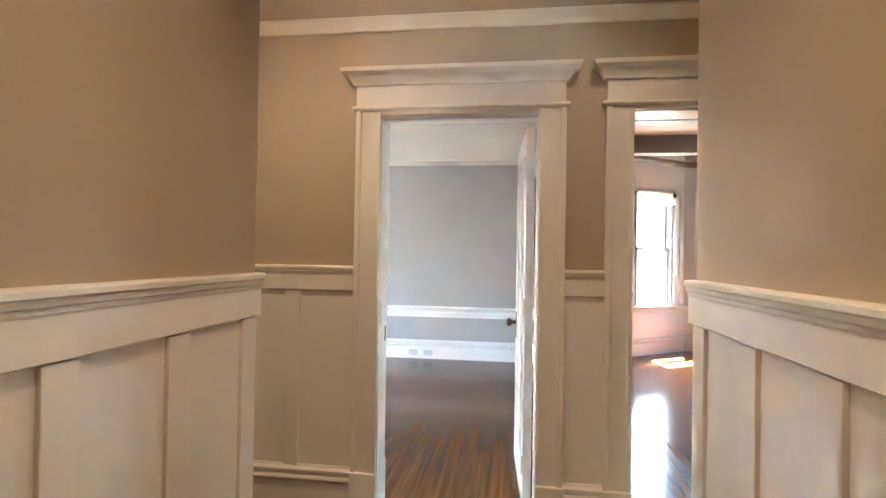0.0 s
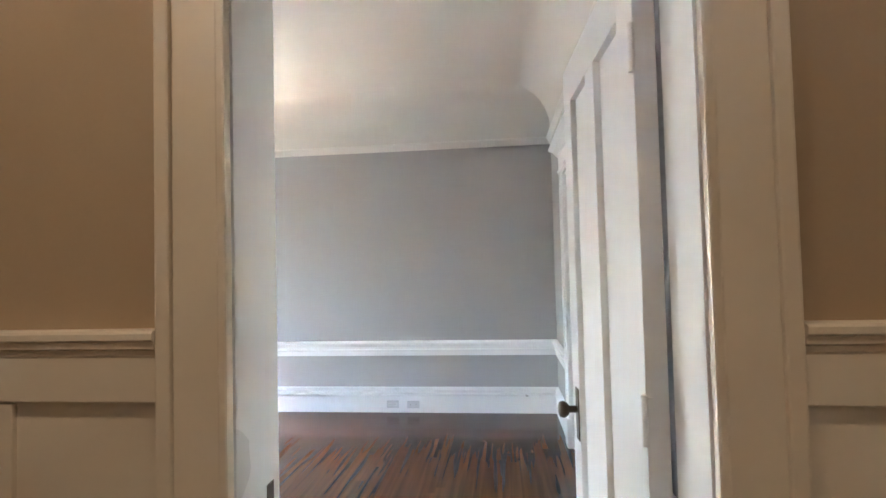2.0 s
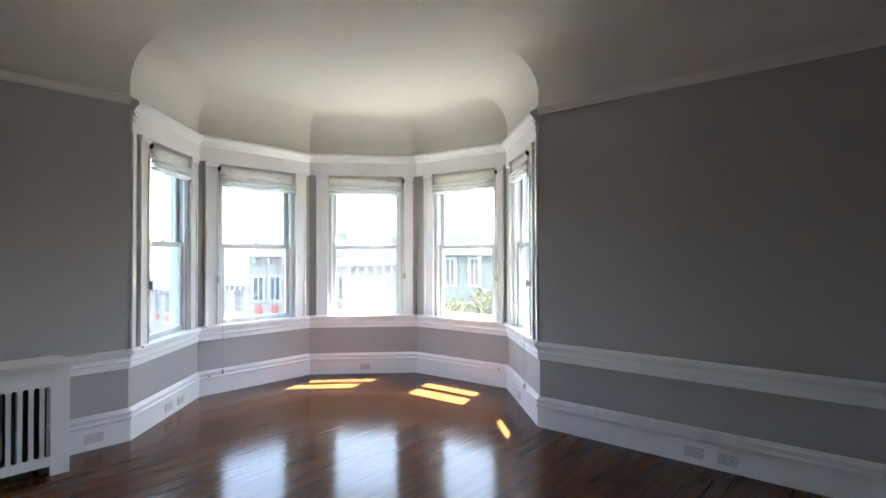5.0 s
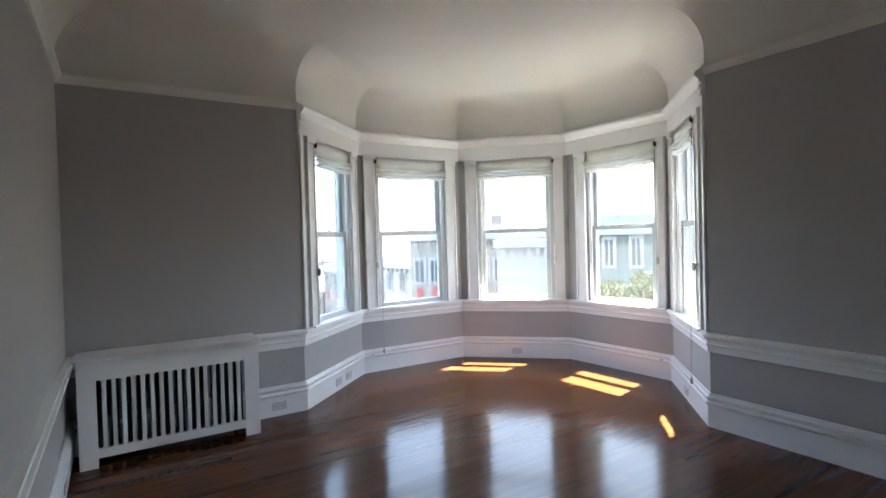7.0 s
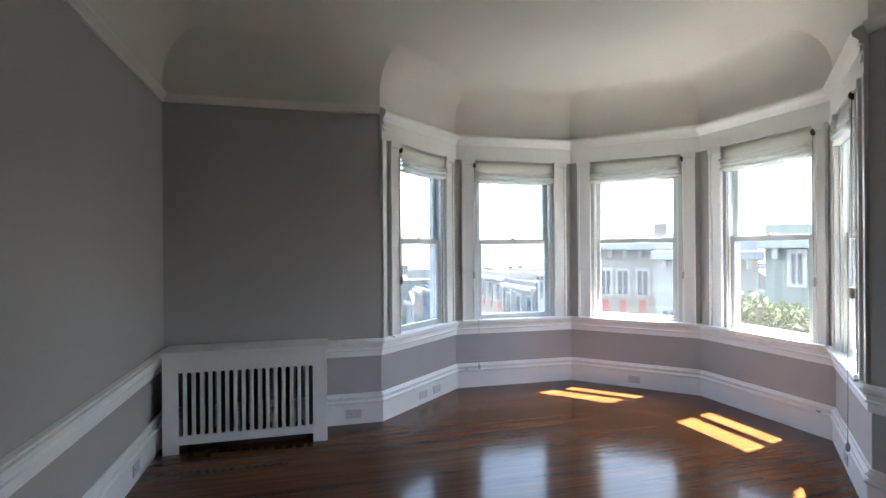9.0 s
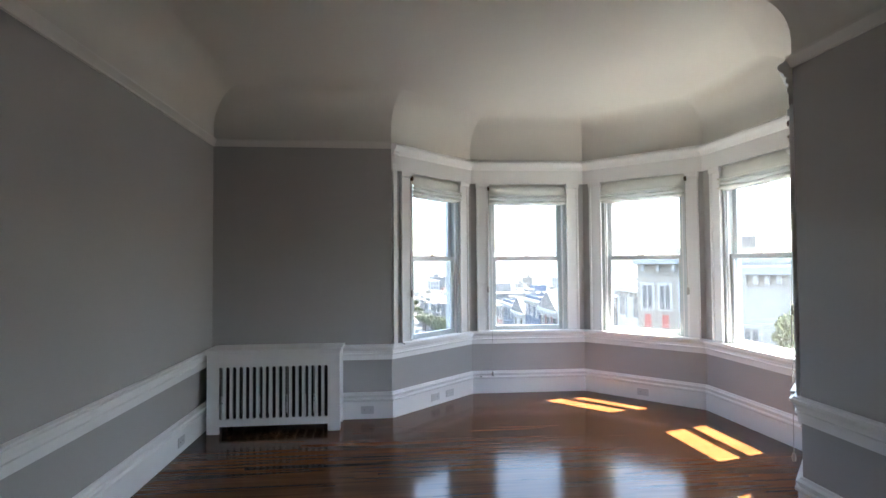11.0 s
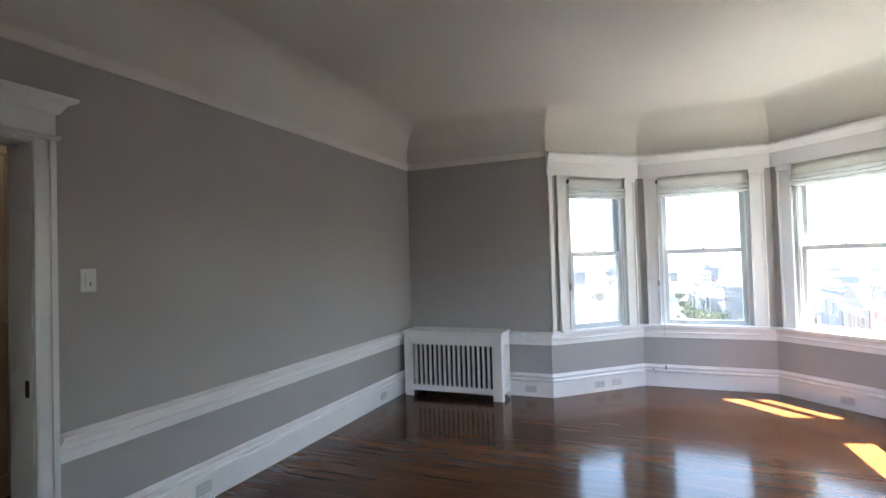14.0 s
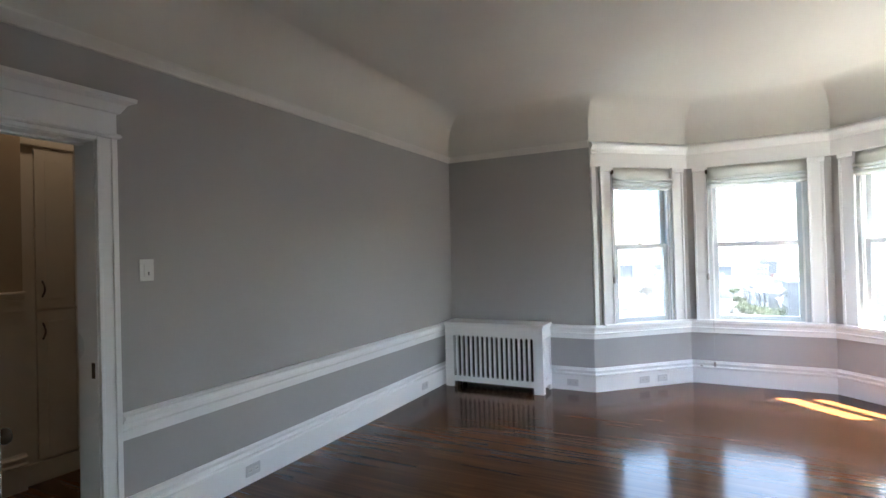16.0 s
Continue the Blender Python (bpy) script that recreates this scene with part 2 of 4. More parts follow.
# ---------------------------------------------------------------- plan of the rooms
CEILING, RAIL = 3.06, 2.60
NE, NW, P4, P3, P2, P1 = (2.785, 0.0), (0.0, 0.0), (-0.87, 0.86), (-2.135, 0.785), (-3.04, -0.12), (-3.06, -1.43)
WS, SW, SE = (-2.24, -2.32), (-2.24, -3.975), (2.785, -3.975)
ROOM = [NE, NW, P4, P3, P2, P1, WS, SW, SE]
THICK = 0.16
DOOR_L, DOOR_R, DOOR_H = 1.785, 2.612, 2.115
OPEN_N, OPEN_S, OPEN_H = -0.96, -2.65, 2.12
HALL_Y = -4.14
SILL, HEAD = 0.655, 2.37

facets = [(1, 2), (2, 3), (3, 4), (4, 5), (5, 6)]  # corners of ROOM, from the north end of the bay to the west end
FACET_WINDOWS = [(0.615, 0.68), (0.565, 0.79), (0.61, 0.82), (0.655, 0.83), (0.585, 0.68)]
# measured from the facet's first corner going west and south

wall("wall_north", ROOM, 0, [], CEILING, THICK, GREY, "plain grey painted plaster wall with white trim")
for k, (i, j) in enumerate(facets):
    c, w = FACET_WINDOWS[k]
    wall("wall_bay_%d" % (k + 1), ROOM, i, [(c - w / 2 - 0.045, c + w / 2 + 0.045, SILL, HEAD)], CEILING, THICK, GREY, "grey bay wall pierced by a tall sash window")
wall("wall_west", ROOM, 6, [], CEILING, THICK, GREY, "short grey painted wall behind the radiator cover")
u_l, u_r = DOOR_L - SW[0], DOOR_R - SW[0]
wall("wall_south", ROOM, 7, [(u_l, u_r, 0, DOOR_H)], CEILING, 0.085, GREY, "long grey painted wall with a panelled doorway")
wall("wall_east", ROOM, 8, [(OPEN_S - SE[1], OPEN_N - SE[1], 0, OPEN_H)], CEILING, THICK, GREY, "grey wall with a wide pocket door opening")

# ceiling: one flat sheet and a cove that follows the walls
bm = bmesh.new()
cove = [(0.004, 2.61), (0.004, 2.74)] + [(0.004 + 0.30 * (1 - math.cos(a)), 2.74 + 0.32 * math.sin(a)) for a in [math.pi / 2 * s / 10 for s in range(1, 11)]]
rows = [offset_points(ROOM, d, True) for d, z in cove]
for i in range(len(ROOM)):
    j = (i + 1) % len(ROOM)
    strip = [(bm.verts.new((*rows[k][i], z)), bm.verts.new((*rows[k][j], z))) for k, (d, z) in enumerate(cove)]
    for a, b in zip(strip, strip[1:]):
        bm.faces.new((a[0], a[1], b[1], b[0])).smooth = True
bm.faces.new([bm.verts.new((q.x, q.y, CEILING)) for q in rows[-1]])
back = [bm.verts.new((q.x, q.y, CEILING + 0.12)) for q in offset_points(ROOM, -THICK, True)]
bm.faces.new(back)
tagged(part("ceiling", bm, CEIL), "off-white plaster ceiling with a deep curved cove", "ceiling", kind="structure")

# ---------------------------------------------------------------- mouldings
BASE = [(0, 0), (0.024, 0), (0.024, 0.162), (0.036, 0.169), (0.04, 0.178), (0.036, 0.187), (0.021, 0.192), (0.021, 0.205), (0.033, 0.211), (0.034, 0.223), (0.016, 0.233), (0.010, 0.245), (0, 0.247)]
CHAIR = [(0, 0.552), (0.018, 0.552), (0.018, 0.598), (0.03, 0.604), (0.03, 0.612), (0.022, 0.617), (0.022, 0.64), (0.036, 0.647), (0.04, 0.66), (0.054, 0.667), (0.054, 0.682), (0.04, 0.686), (0.036, 0.694), (0, 0.696)]
PICTURE = [(0, 2.572), (0.016, 2.574), (0.02, 2.587), (0.03, 2.602), (0.045, 2.622), (0.045, 2.635), (0.03, 2.641), (0, 2.643)]
long_way = [(2.785, OPEN_N + 0.14), NE, NW, P4, P3, P2, P1, WS, SW, (DOOR_L - 0.10, SW[1])]
short_way = [(2.785, SE[1]), (2.785, OPEN_S - 0.14)]
for name, prof, what in (("baseboard", BASE, "tall white moulded baseboard along the walls"), ("chair_rail", CHAIR, "white moulded chair rail running into the window sills")):
    for way in (long_way, short_way):
        tagged(part(name, sweep(way, prof), WHITE), what, "trim", kind="structure")
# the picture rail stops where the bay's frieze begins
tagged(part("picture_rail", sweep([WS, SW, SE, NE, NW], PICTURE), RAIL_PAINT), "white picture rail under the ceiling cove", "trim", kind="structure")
FRIEZE = [(0, HEAD - 0.005), (0.022, HEAD - 0.005), (0.022, 2.515), (0.03, 2.525), (0.045, 2.55), (0.07, 2.575), (0.075, 2.595), (0.06, 2.61), (0.03, 2.625), (0, 2.635)]
tagged(part("bay_frieze", sweep([NW, P4, P3, P2, P1, WS], FRIEZE), WHITE), "white frieze and crown moulding above the bay windows", "trim", kind="structure")
# corner boards with a little carved capital where the bay meets the walls
for corner, (a, b) in (("nw", (NW, P4)), ("ws", (WS, P1))):
    bm = bmesh.new()
    m = on_wall(a, b) if corner == "nw" else on_wall(b, a)
    u0 = 0.012 if corner == "nw" else (Vector(b) - Vector(a)).length - 0.062
    box(bm, u0, u0 + 0.05, -0.01, 0.022, 0.69, 2.56, 0.004)
    for s, (d, z) in enumerate(((0.03, 2.44), (0.036, 2.49), (0.044, 2.53), (0.052, 2.57))):
        box(bm, u0 - 0.004 * s, u0 + 0.05 + 0.004 * s, -0.01, d, z, z + 0.03, 0.003)
    bm.transform(m)
    tagged(part("trim_bay_corner", bm, WHITE), "narrow white corner board with a stepped capital", "trim", kind="structure")


# ---------------------------------------------------------------- windows
def sash(name, parent, u0, u1, z0, z1, d0, d1, bottom, top, side=0.052, paint=SASH):
    """A sash: two stiles, two rails and a pane, each a piece of its own."""
    box_list = (("stile", u0, u0 + side, z0, z1), ("stile", u1 - side, u1, z0, z1), ("bottom_rail", u0 + side, u1 - side, z0, z0 + bottom), ("top_rail", u0 + side, u1 - side, z1 - top, z1))
    holder = part(name, boxed(*box_list[0][1:3], d0, d1, *box_list[0][3:5], bevel=0.004), paint, parent)
    for n, a, b, c, e in box_list[1:]:
        part(n, boxed(a, b, d0, d1, c, e, bevel=0.004), paint, holder)
    mid = (d0 + d1) / 2
    pane = part("pane", boxed(u0 + side - 0.004, u1 - side + 0.004, mid - 0.003, mid + 0.003, z0 + bottom - 0.004, z1 - top + 0.004), GLASS, holder)
    pane.visible_shadow = False
    return holder


def sash_window(number, m, c, w, length, trim=WHITE, paint=SASH, label="tall white double-hung sash window in the bay"):
    win = thing("window_%d" % number, m, label, "window", "bay windows", "structure")
    u0, u1 = c - w / 2, c + w / 2
    o0, o1 = u0 - 0.045, u1 + 0.045
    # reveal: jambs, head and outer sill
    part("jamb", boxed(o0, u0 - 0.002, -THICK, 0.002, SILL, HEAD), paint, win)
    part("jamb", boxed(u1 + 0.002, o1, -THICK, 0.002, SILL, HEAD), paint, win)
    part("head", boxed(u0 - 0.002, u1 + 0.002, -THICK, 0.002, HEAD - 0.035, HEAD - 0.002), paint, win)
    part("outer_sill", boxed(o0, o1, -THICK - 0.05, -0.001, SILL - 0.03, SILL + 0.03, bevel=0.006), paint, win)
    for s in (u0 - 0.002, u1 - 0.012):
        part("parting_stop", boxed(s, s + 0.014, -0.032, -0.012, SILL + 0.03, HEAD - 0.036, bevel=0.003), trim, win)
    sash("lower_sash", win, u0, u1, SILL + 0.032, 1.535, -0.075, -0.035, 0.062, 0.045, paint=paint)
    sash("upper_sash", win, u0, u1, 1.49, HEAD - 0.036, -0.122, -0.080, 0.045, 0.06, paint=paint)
    lock = turned(bmesh.new(), [(0.018, 0), (0.018, 0.008), (0.01, 0.014), (0.006, 0.02)], Matrix.Translation((c, -0.05, 1.535)), 10)
    part("sash_lock", lock, BRASS, win)
    # casings, each a flat board with a raised outer band
    left, right = max(o0 - 0.13, 0.045), min(o1 + 0.13, length - 0.045)
    for a, b, outer in ((left, o0 + 0.008, left), (o1 - 0.008, right, right - 0.024)):
        bm = boxed(a + 0.004, b - 0.004, -0.001, 0.022, 0.692, HEAD - 0.002)
        box(bm, outer, outer + 0.024, 0.0, 0.034, 0.69, HEAD, 0.004)
        inner = b - 0.016 if outer == a else a
        box(bm, inner, inner + 0.016, 0.0, 0.03, 0.69, HEAD, 0.004)
        part("casing", bm, trim, win)
        part("cap_block", boxed(a - 0.006, b + 0.006, 0.0, 0.042, HEAD - 0.055, HEAD - 0.006, bevel=0.006), trim, win)
    part("stool", boxed(left, right, -0.035, 0.062, 0.678, 0.70, bevel=0.007), trim, win)
    return win


def roman_shade(m, c, w, drop, group, cord_side, dark_end=True, low=0.0):
    """A linen shade drawn up into soft folds, with its cord."""
    shade = thing("roman_shade", m @ Matrix.Translation((c, 0, 0)), "off-white linen roman shade drawn up into folds", "window shade", group)
    half, top = w / 2 + 0.035, HEAD - 0.012
    bm, rows, cols = bmesh.new(), [], 14
    prof = [(0.006, top), (0.008, top - 0.05), (0.010, top - (drop - 0.125))]
    z = top - (drop - 0.125)
    for f in range(3):
        prof += [(0.030, z - 0.003), (0.046 + 0.004 * f, z - 0.013), (0.048 + 0.004 * f, z - 0.026), (0.030, z - 0.034), (0.006, z - 0.0365)]
        z -= 0.038
    prof += [(0.012, z - 0.012)]
    for s in range(cols + 1):
        u = -half + 2 * half * s / cols
        sag = 0.012 * math.sin(math.pi * s / cols) + 0.004 * math.sin(s * 1.9 + c * 7)
        rows.append([bm.verts.new((u, d * (1 + 0.28 * math.sin(s * 0.9 + k * 1.7)), zz - sag * (top - zz) / drop + (0.005 * math.sin(s * 0.7 + k * 0.9 + c) if 2 < k < len(prof) - 1 else 0.0))) for k, (d, zz) in enumerate(prof)])
    for a, b in zip(rows, rows[1:]):
        for k in range(len(prof) - 1):
            bm.faces.new((a[k], b[k], b[k + 1], a[k + 1]))
    bmesh.ops.solidify(bm, geom=bm.faces[:], thickness=0.003)
    for f in bm.faces:
        f.smooth = True
    part("cloth", bm, LINEN, shade)
    part("head_rail", boxed(-half, half, -0.012, 0.005, top - 0.03, top + 0.006, bevel=0.003), PLASTIC, shade)
    side = cord_side * (half + 0.005)
    if dark_end:
        part("cord_pulley", turned(bmesh.new(), [(0.012, -0.012), (0.024, -0.01), (0.028, 0.0), (0.024, 0.01), (0.012, 0.012)], Matrix.Translation((side, 0.03, top - 0.05)) @ pose(0, 0, 0, 0, 90, 0), 12), BRASS, shade, "tarnished metal cord pulley")
    cord = bmesh.new()
    points = [(side, 0.04, top - 0.05), (side - cord_side * 0.004, 0.042, 1.8), (side + cord_side * 0.01, 0.045, 1.2)]
    for a, b in zip(points, points[1:]):
        rod(cord, a, b, 0.003, 6)
    part("cord", cord, CORD, shade)
    part("tassel", turned(bmesh.new(), [(0.005, 0.04), (0.012, 0.03), (0.015, 0.0), (0.013, -0.028), (0.006, -0.034)], Matrix.Translation((side + cord_side * 0.01, 0.045, 1.165)), 12), CORD, shade, "small turned cord tassel")
    if low:
        x = side - cord_side * 0.03
        tail = rod(bmesh.new(), (side, 0.04, top - 0.05), (x, 0.06, 1.1), 0.002, 6)
        rod(tail, (x, 0.06, 1.1), (x, 0.066, low), 0.002, 6)
        part("cord", tail, CORD, shade)
        part("tassel", turned(bmesh.new(), [(0.004, 0.03), (0.010, 0.022), (0.013, 0.0), (0.010, -0.02), (0.004, -0.024)], Matrix.Translation((x, 0.066, low)), 12), CORD, shade)
    return shade


for k, (i, j) in enumerate(facets):
    a, b = ROOM[i], ROOM[j]
    m = on_wall(a, b)
    c, w = FACET_WINDOWS[k]
    length = (Vector(b) - Vector(a)).length
    sash_window(k + 1, m, c, w, length)
    roman_shade(m, c, w, 0.232, "bay shades", 1 if k >= 3 else -1, low={0: 0.26, 3: 0.22}.get(k, 0.0))


# ---------------------------------------------------------------- doorways
def doorway_trim(name, m, u0, u1, top, material, label, cw=0.135):
    """Side casings with plinths, and a head of bead, frieze and flaring crown. Local: x along, y out, z up."""
    t = thing(name, m, label, "door casing", kind="structure")
    for a, b, sgn in ((u0 - cw, u0, 1), (u1, u1 + cw, -1)):
        bm = boxed(a + 0.004, b - 0.004, 0.0, 0.02, 0.203, top + 0.018)
        outer = a if sgn > 0 else b - 0.03
        box(bm, outer, outer + 0.03, 0.0, 0.03, 0.2, top + 0.02, 0.005)
        inner = b - 0.02 if sgn > 0 else a
        box(bm, inner, inner + 0.02, 0.0, 0.024, 0.2, top + 0.02, 0.005)
        part("side_casing", bm, material, t)
        part("plinth_block", boxed(a - 0.004, b + 0.003, 0.0, 0.04, 0.0, 0.225, bevel=0.005), material, t)
    part("head_board", boxed(u0, u1, 0.0, 0.02, top, top + 0.02), material, t)
    a, b = u0 - cw, u1 + cw
    bead = [(0.0, top + 0.02), (0.012, top + 0.022), (0.02, top + 0.032), (0.014, top + 0.045), (0.0, top + 0.047)]
    part("bead", sweep([(b, 0.0), (b, 0.02), (a, 0.02), (a, 0.0)], [(-d, z) for d, z in bead]), material, t)
    part("frieze_board", boxed(a + 0.004, b - 0.004, 0.0, 0.03, top + 0.045, top + 0.17), material, t)
    crown = [(0.0, top + 0.15), (0.012, top + 0.152), (0.018, top + 0.165), (0.035, top + 0.195), (0.066, top + 0.212), (0.07, top + 0.232), (0.0, top + 0.235)]
    part("crown", sweep([(b, 0.0), (b, 0.03), (a, 0.03), (a, 0.0)], [(-d, z) for d, z in crown]), material, t)
    return t


def lining(name, m, u0, u1, top, depth, material, label, stop=True):
    """The jambs and head inside an opening, with a door stop. Local y runs back into the wall."""
    t = thing(name, m, label, "door frame", kind="structure")
    part("jamb", boxed(u0 - 0.0, u0 + 0.005, -depth - 0.004, 0.004, 0, top), material, t)
    part("jamb", boxed(u1 - 0.005, u1, -depth - 0.004, 0.004, 0, top), material, t)
    part("head", boxed(u0 + 0.005, u1 - 0.005, -depth - 0.004, 0.004, top - 0.005, top), material, t)
    if stop:
        part("door_stop_strip", boxed(u0 + 0.005, u1 - 0.005, -depth + 0.04, -depth + 0.085, top - 0.017, top - 0.005, bevel=0.003), material, t)
    return t


south_face = on_wall((0, SW[1]), (1, SW[1]))           # faces the room, north
hall_face = on_wall((0, HALL_Y), (-1, HALL_Y))         # faces the hall, south; x runs west
doorway_trim("door_casing_room", south_face, DOOR_L, DOOR_R, DOOR_H, WHITE, "white doorway casing with a flared crown head", 0.10)
doorway_trim("door_casing_hall", hall_face, -DOOR_R, -DOOR_L, DOOR_H, CREAM, "cream doorway casing with a flared crown head")
frame_1 = lining("door_frame_1", south_face, DOOR_L, DOOR_R, DOOR_H, SW[1] - HALL_Y, WHITE, "white painted jambs of the bedroom doorway")
part("strike_plate", boxed(DOOR_L + 0.0045, DOOR_L + 0.0065, -0.05, -0.02, 0.90, 0.98), BRASS, frame_1, "small worn brass strike plate")
east_face = on_wall((2.785, 0), (2.785, 1))            # faces the room, west; x runs north
doorway_trim("door_casing_pocket", east_face, OPEN_S, OPEN_N, OPEN_H, WHITE, "wide white casing of the pocket door opening")
east_back = on_wall((2.945, 0), (2.945, -1))
doorway_trim("door_casing_pocket_back", east_back, -OPEN_N, -OPEN_S, OPEN_H, WHITE, "wide white casing of the pocket door opening")


def panelled_leaf(name, m, w, h, t, material, label, knob_u, knob_z=0.93):
    """A door leaf with one tall sunk panel; local x from the hinge, y through the thickness."""
    door = thing(name, m, label, "door", kind="structure")
    st, top, bot = 0.115, 0.13, 0.23
    part("stile", boxed(0, st, 0, t, 0.008, h, bevel=0.003), material, door)
    part("stile", boxed(w - st, w, 0, t, 0.008, h, bevel=0.003), material, door)
    part("rail", boxed(st, w - st, 0, t, h - top, h, bevel=0.002), material, door)
    part("rail", boxed(st, w - st, 0, t, 0.008, bot, bevel=0.002), material, door)
    part("mullion", boxed(w / 2 - 0.05, w / 2 + 0.05, 0, t, bot, h - top, bevel=0.002), material, door)
    for a, b in ((st - 0.004, w / 2 - 0.046), (w / 2 + 0.046, w - st + 0.004)):
        part("panel", boxed(a, b, t / 2 - 0.004, t / 2 + 0.004, bot - 0.004, h - top + 0.004), material, door)
    for sgn, y in ((1, t), (-1, 0)):
        plate = part("escutcheon", boxed(knob_u - 0.022, knob_u + 0.022, min(y, y + sgn * 0.004), max(y, y + sgn * 0.004), knob_z - 0.10, knob_z + 0.07, bevel=0.0015), BRASS, door, "tall aged brass escutcheon")
        mm = Matrix.Translation((knob_u, y, knob_z)) @ pose(0, 0, 0, -90 * sgn, 0, 0)
        bm = turned(bmesh.new(), [(0.012, 0.003), (0.012, 0.03), (0.02, 0.034), (0.027, 0.044), (0.028, 0.052), (0.024, 0.062), (0.012, 0.066)], mm, 18)
        for f in bm.faces:
            f.smooth = True
        part("knob", bm, BRASS, plate, "round aged brass knob")
    for z in (0.25, 1.1, 1.85):
        hinge = rod(bmesh.new(), (-0.004, t + 0.005, z - 0.05), (-0.004, t + 0.005, z + 0.05), 0.007, 10)
        box(hinge, -0.003, 0.0, t - 0.012, t, z - 0.045, z + 0.045)
        part("hinge", hinge, material, door, "hinge painted over with the door")
    return door


# the entry leaf stands open into the room, hinged at the east jamb
panelled_leaf("door_1", pose(DOOR_R - 0.012, SW[1] + 0.012, 0, 0, 0, 93), DOOR_R - DOOR_L - 0.04, 2.09, 0.046, WHITE, "open white panelled door with a brass knob", 0.70)

# two pocket leaves, slid into the wall so that only their edges show
for y0, y1, edge in ((OPEN_N - 0.035, OPEN_N + 0.45, OPEN_N - 0.035), (OPEN_S - 0.45, OPEN_S + 0.035, OPEN_S + 0.035)):
    leaf = thing("door_pocket", Matrix.Translation((2.865, (y0 + y1) / 2, 0)), "white pocket door slid into the wall", "door", "pocket doors", "structure")
    half = (y1 - y0) / 2
    part("leaf", boxed(-0.02, 0.02, -half, half, 0.01, OPEN_H - 0.025, bevel=0.003), WHITE, leaf)
    e = edge - (y0 + y1) / 2
    s = 1 if e > 0 else -1
    part("flush_pull", boxed(-0.011, 0.011, min(e, e + s * 0.002), max(e, e + s * 0.002), 0.86, 1.02, bevel=0.0008), BRASS, leaf, "dark brass edge pull")
    for a, b in ((-0.08, -0.028), (0.028, 0.08)):
        part("pocket_jamb", boxed(a, b, min(e - s * 0.035, e - s * 0.02), max(e - s * 0.035, e - s * 0.02), 0, OPEN_H), WHITE, leaf)
hd = thing("door_frame_2", Matrix.Translation((2.865, (OPEN_N + OPEN_S) / 2, 0)), "white head of the pocket door opening with its track", "door frame", kind="structure")
span = (OPEN_N - OPEN_S) / 2
for a, b in ((-0.08, -0.024), (0.024, 0.08)):
    part("head", boxed(a, b, -span, span, OPEN_H - 0.018, OPEN_H), WHITE, hd)
part("track", boxed(-0.024, 0.024, -span, span, OPEN_H - 0.008, OPEN_H), DARK, hd, "dark slot of the door track")

# ---------------------------------------------------------------- hall and corridor
HALL_W, HALL_E, COR_L, COR_R, HALL_S, COR_S = 0.96, 4.9, 1.68, 3.05, -5.62, -5.28
D2_L, D2_R = 3.075, 3.93
HCEIL = 3.0
bm = bmesh.new()
for a, b, z0, z1 in ((HALL_W - 0.1, DOOR_L, 0, HCEIL), (DOOR_L, DOOR_R, DOOR_H, HCEIL), (DOOR_R, D2_L, 0, HCEIL), (D2_L, D2_R, DOOR_H, HCEIL), (D2_R, HALL_E, 0, HCEIL)):
    box(bm, a, b, HALL_Y, SW[1] - 0.0855, z0, z1)
tagged(part("wall_hall_north", bm, TAUPE), "taupe hall wall above cream wainscot with two doorways", "wall", kind="structure")
bm = bmesh.new()
W_OPEN = (-5.14, -4.335)
for a, b, z0, z1 in ((HALL_S, W_OPEN[0], 0, HCEIL), (W_OPEN[0], W_OPEN[1], DOOR_H, HCEIL), (W_OPEN[1], HALL_Y - 0.001, 0, HCEIL)):
    box(bm, HALL_W - 0.12, HALL_W, a, b, z0, z1)
tagged(part("wall_hall_west", bm, TAUPE), "taupe hall end wall with an open doorway", "wall", kind="structure")
tagged(part("wall_corridor_west", boxed(COR_L - 0.14, COR_L, -8.2, COR_S, 0, HCEIL), TAUPE), "taupe corridor wall above cream wainscot", "wall", kind="structure")
tagged(part("wall_corridor_east", boxed(COR_R, COR_R + 0.30, -8.2, -5.13, 0, HCEIL), TAUPE), "taupe corridor wall above cream wainscot", "wall", kind="structure")
tagged(part("wall_corridor_south", boxed(COR_L - 0.14, COR_R + 0.30, -8.3, -8.2, 0, HCEIL), TAUPE), "taupe end wall of the corridor", "wall", kind="structure")
tagged(part("wall_hall_south_east", boxed(COR_R + 0.30, HALL_E, -5.23, -5.13, 0, HCEIL), TAUPE), "taupe hall wall", "wall", kind="structure")
tagged(part("wall_hall_south_west", boxed(HALL_W - 0.12, COR_L - 0.14, -6.0, -5.9, 0, HCEIL), TAUPE), "taupe wall behind the hall cabinets", "wall", kind="structure")
tagged(part("wall_hall_east", boxed(HALL_E, HALL_E + 0.1, -5.23, SW[1] - 0.086, 0, HCEIL), TAUPE), "taupe hall end wall", "wall", kind="structure")
tagged(part("ceiling_hall", boxed(HALL_W - 0.12, HALL_E + 0.1, -8.3, SW[1] - 0.086, HCEIL, HCEIL + 0.1), CEIL), "warm-lit plaster hall ceiling", "ceiling", kind="structure")
HPIC = [(0, 2.565), (0.016, 2.567), (0.02, 2.585), (0.03, 2.60), (0.045, 2.62), (0.045, 2.632), (0.03, 2.64), (0, 2.642)]
tagged(part("picture_rail_hall", sweep([(HALL_E, HALL_Y), (HALL_W, HALL_Y)], HPIC), CREAM), "cream picture rail high on the hall wall", "trim", kind="structure")

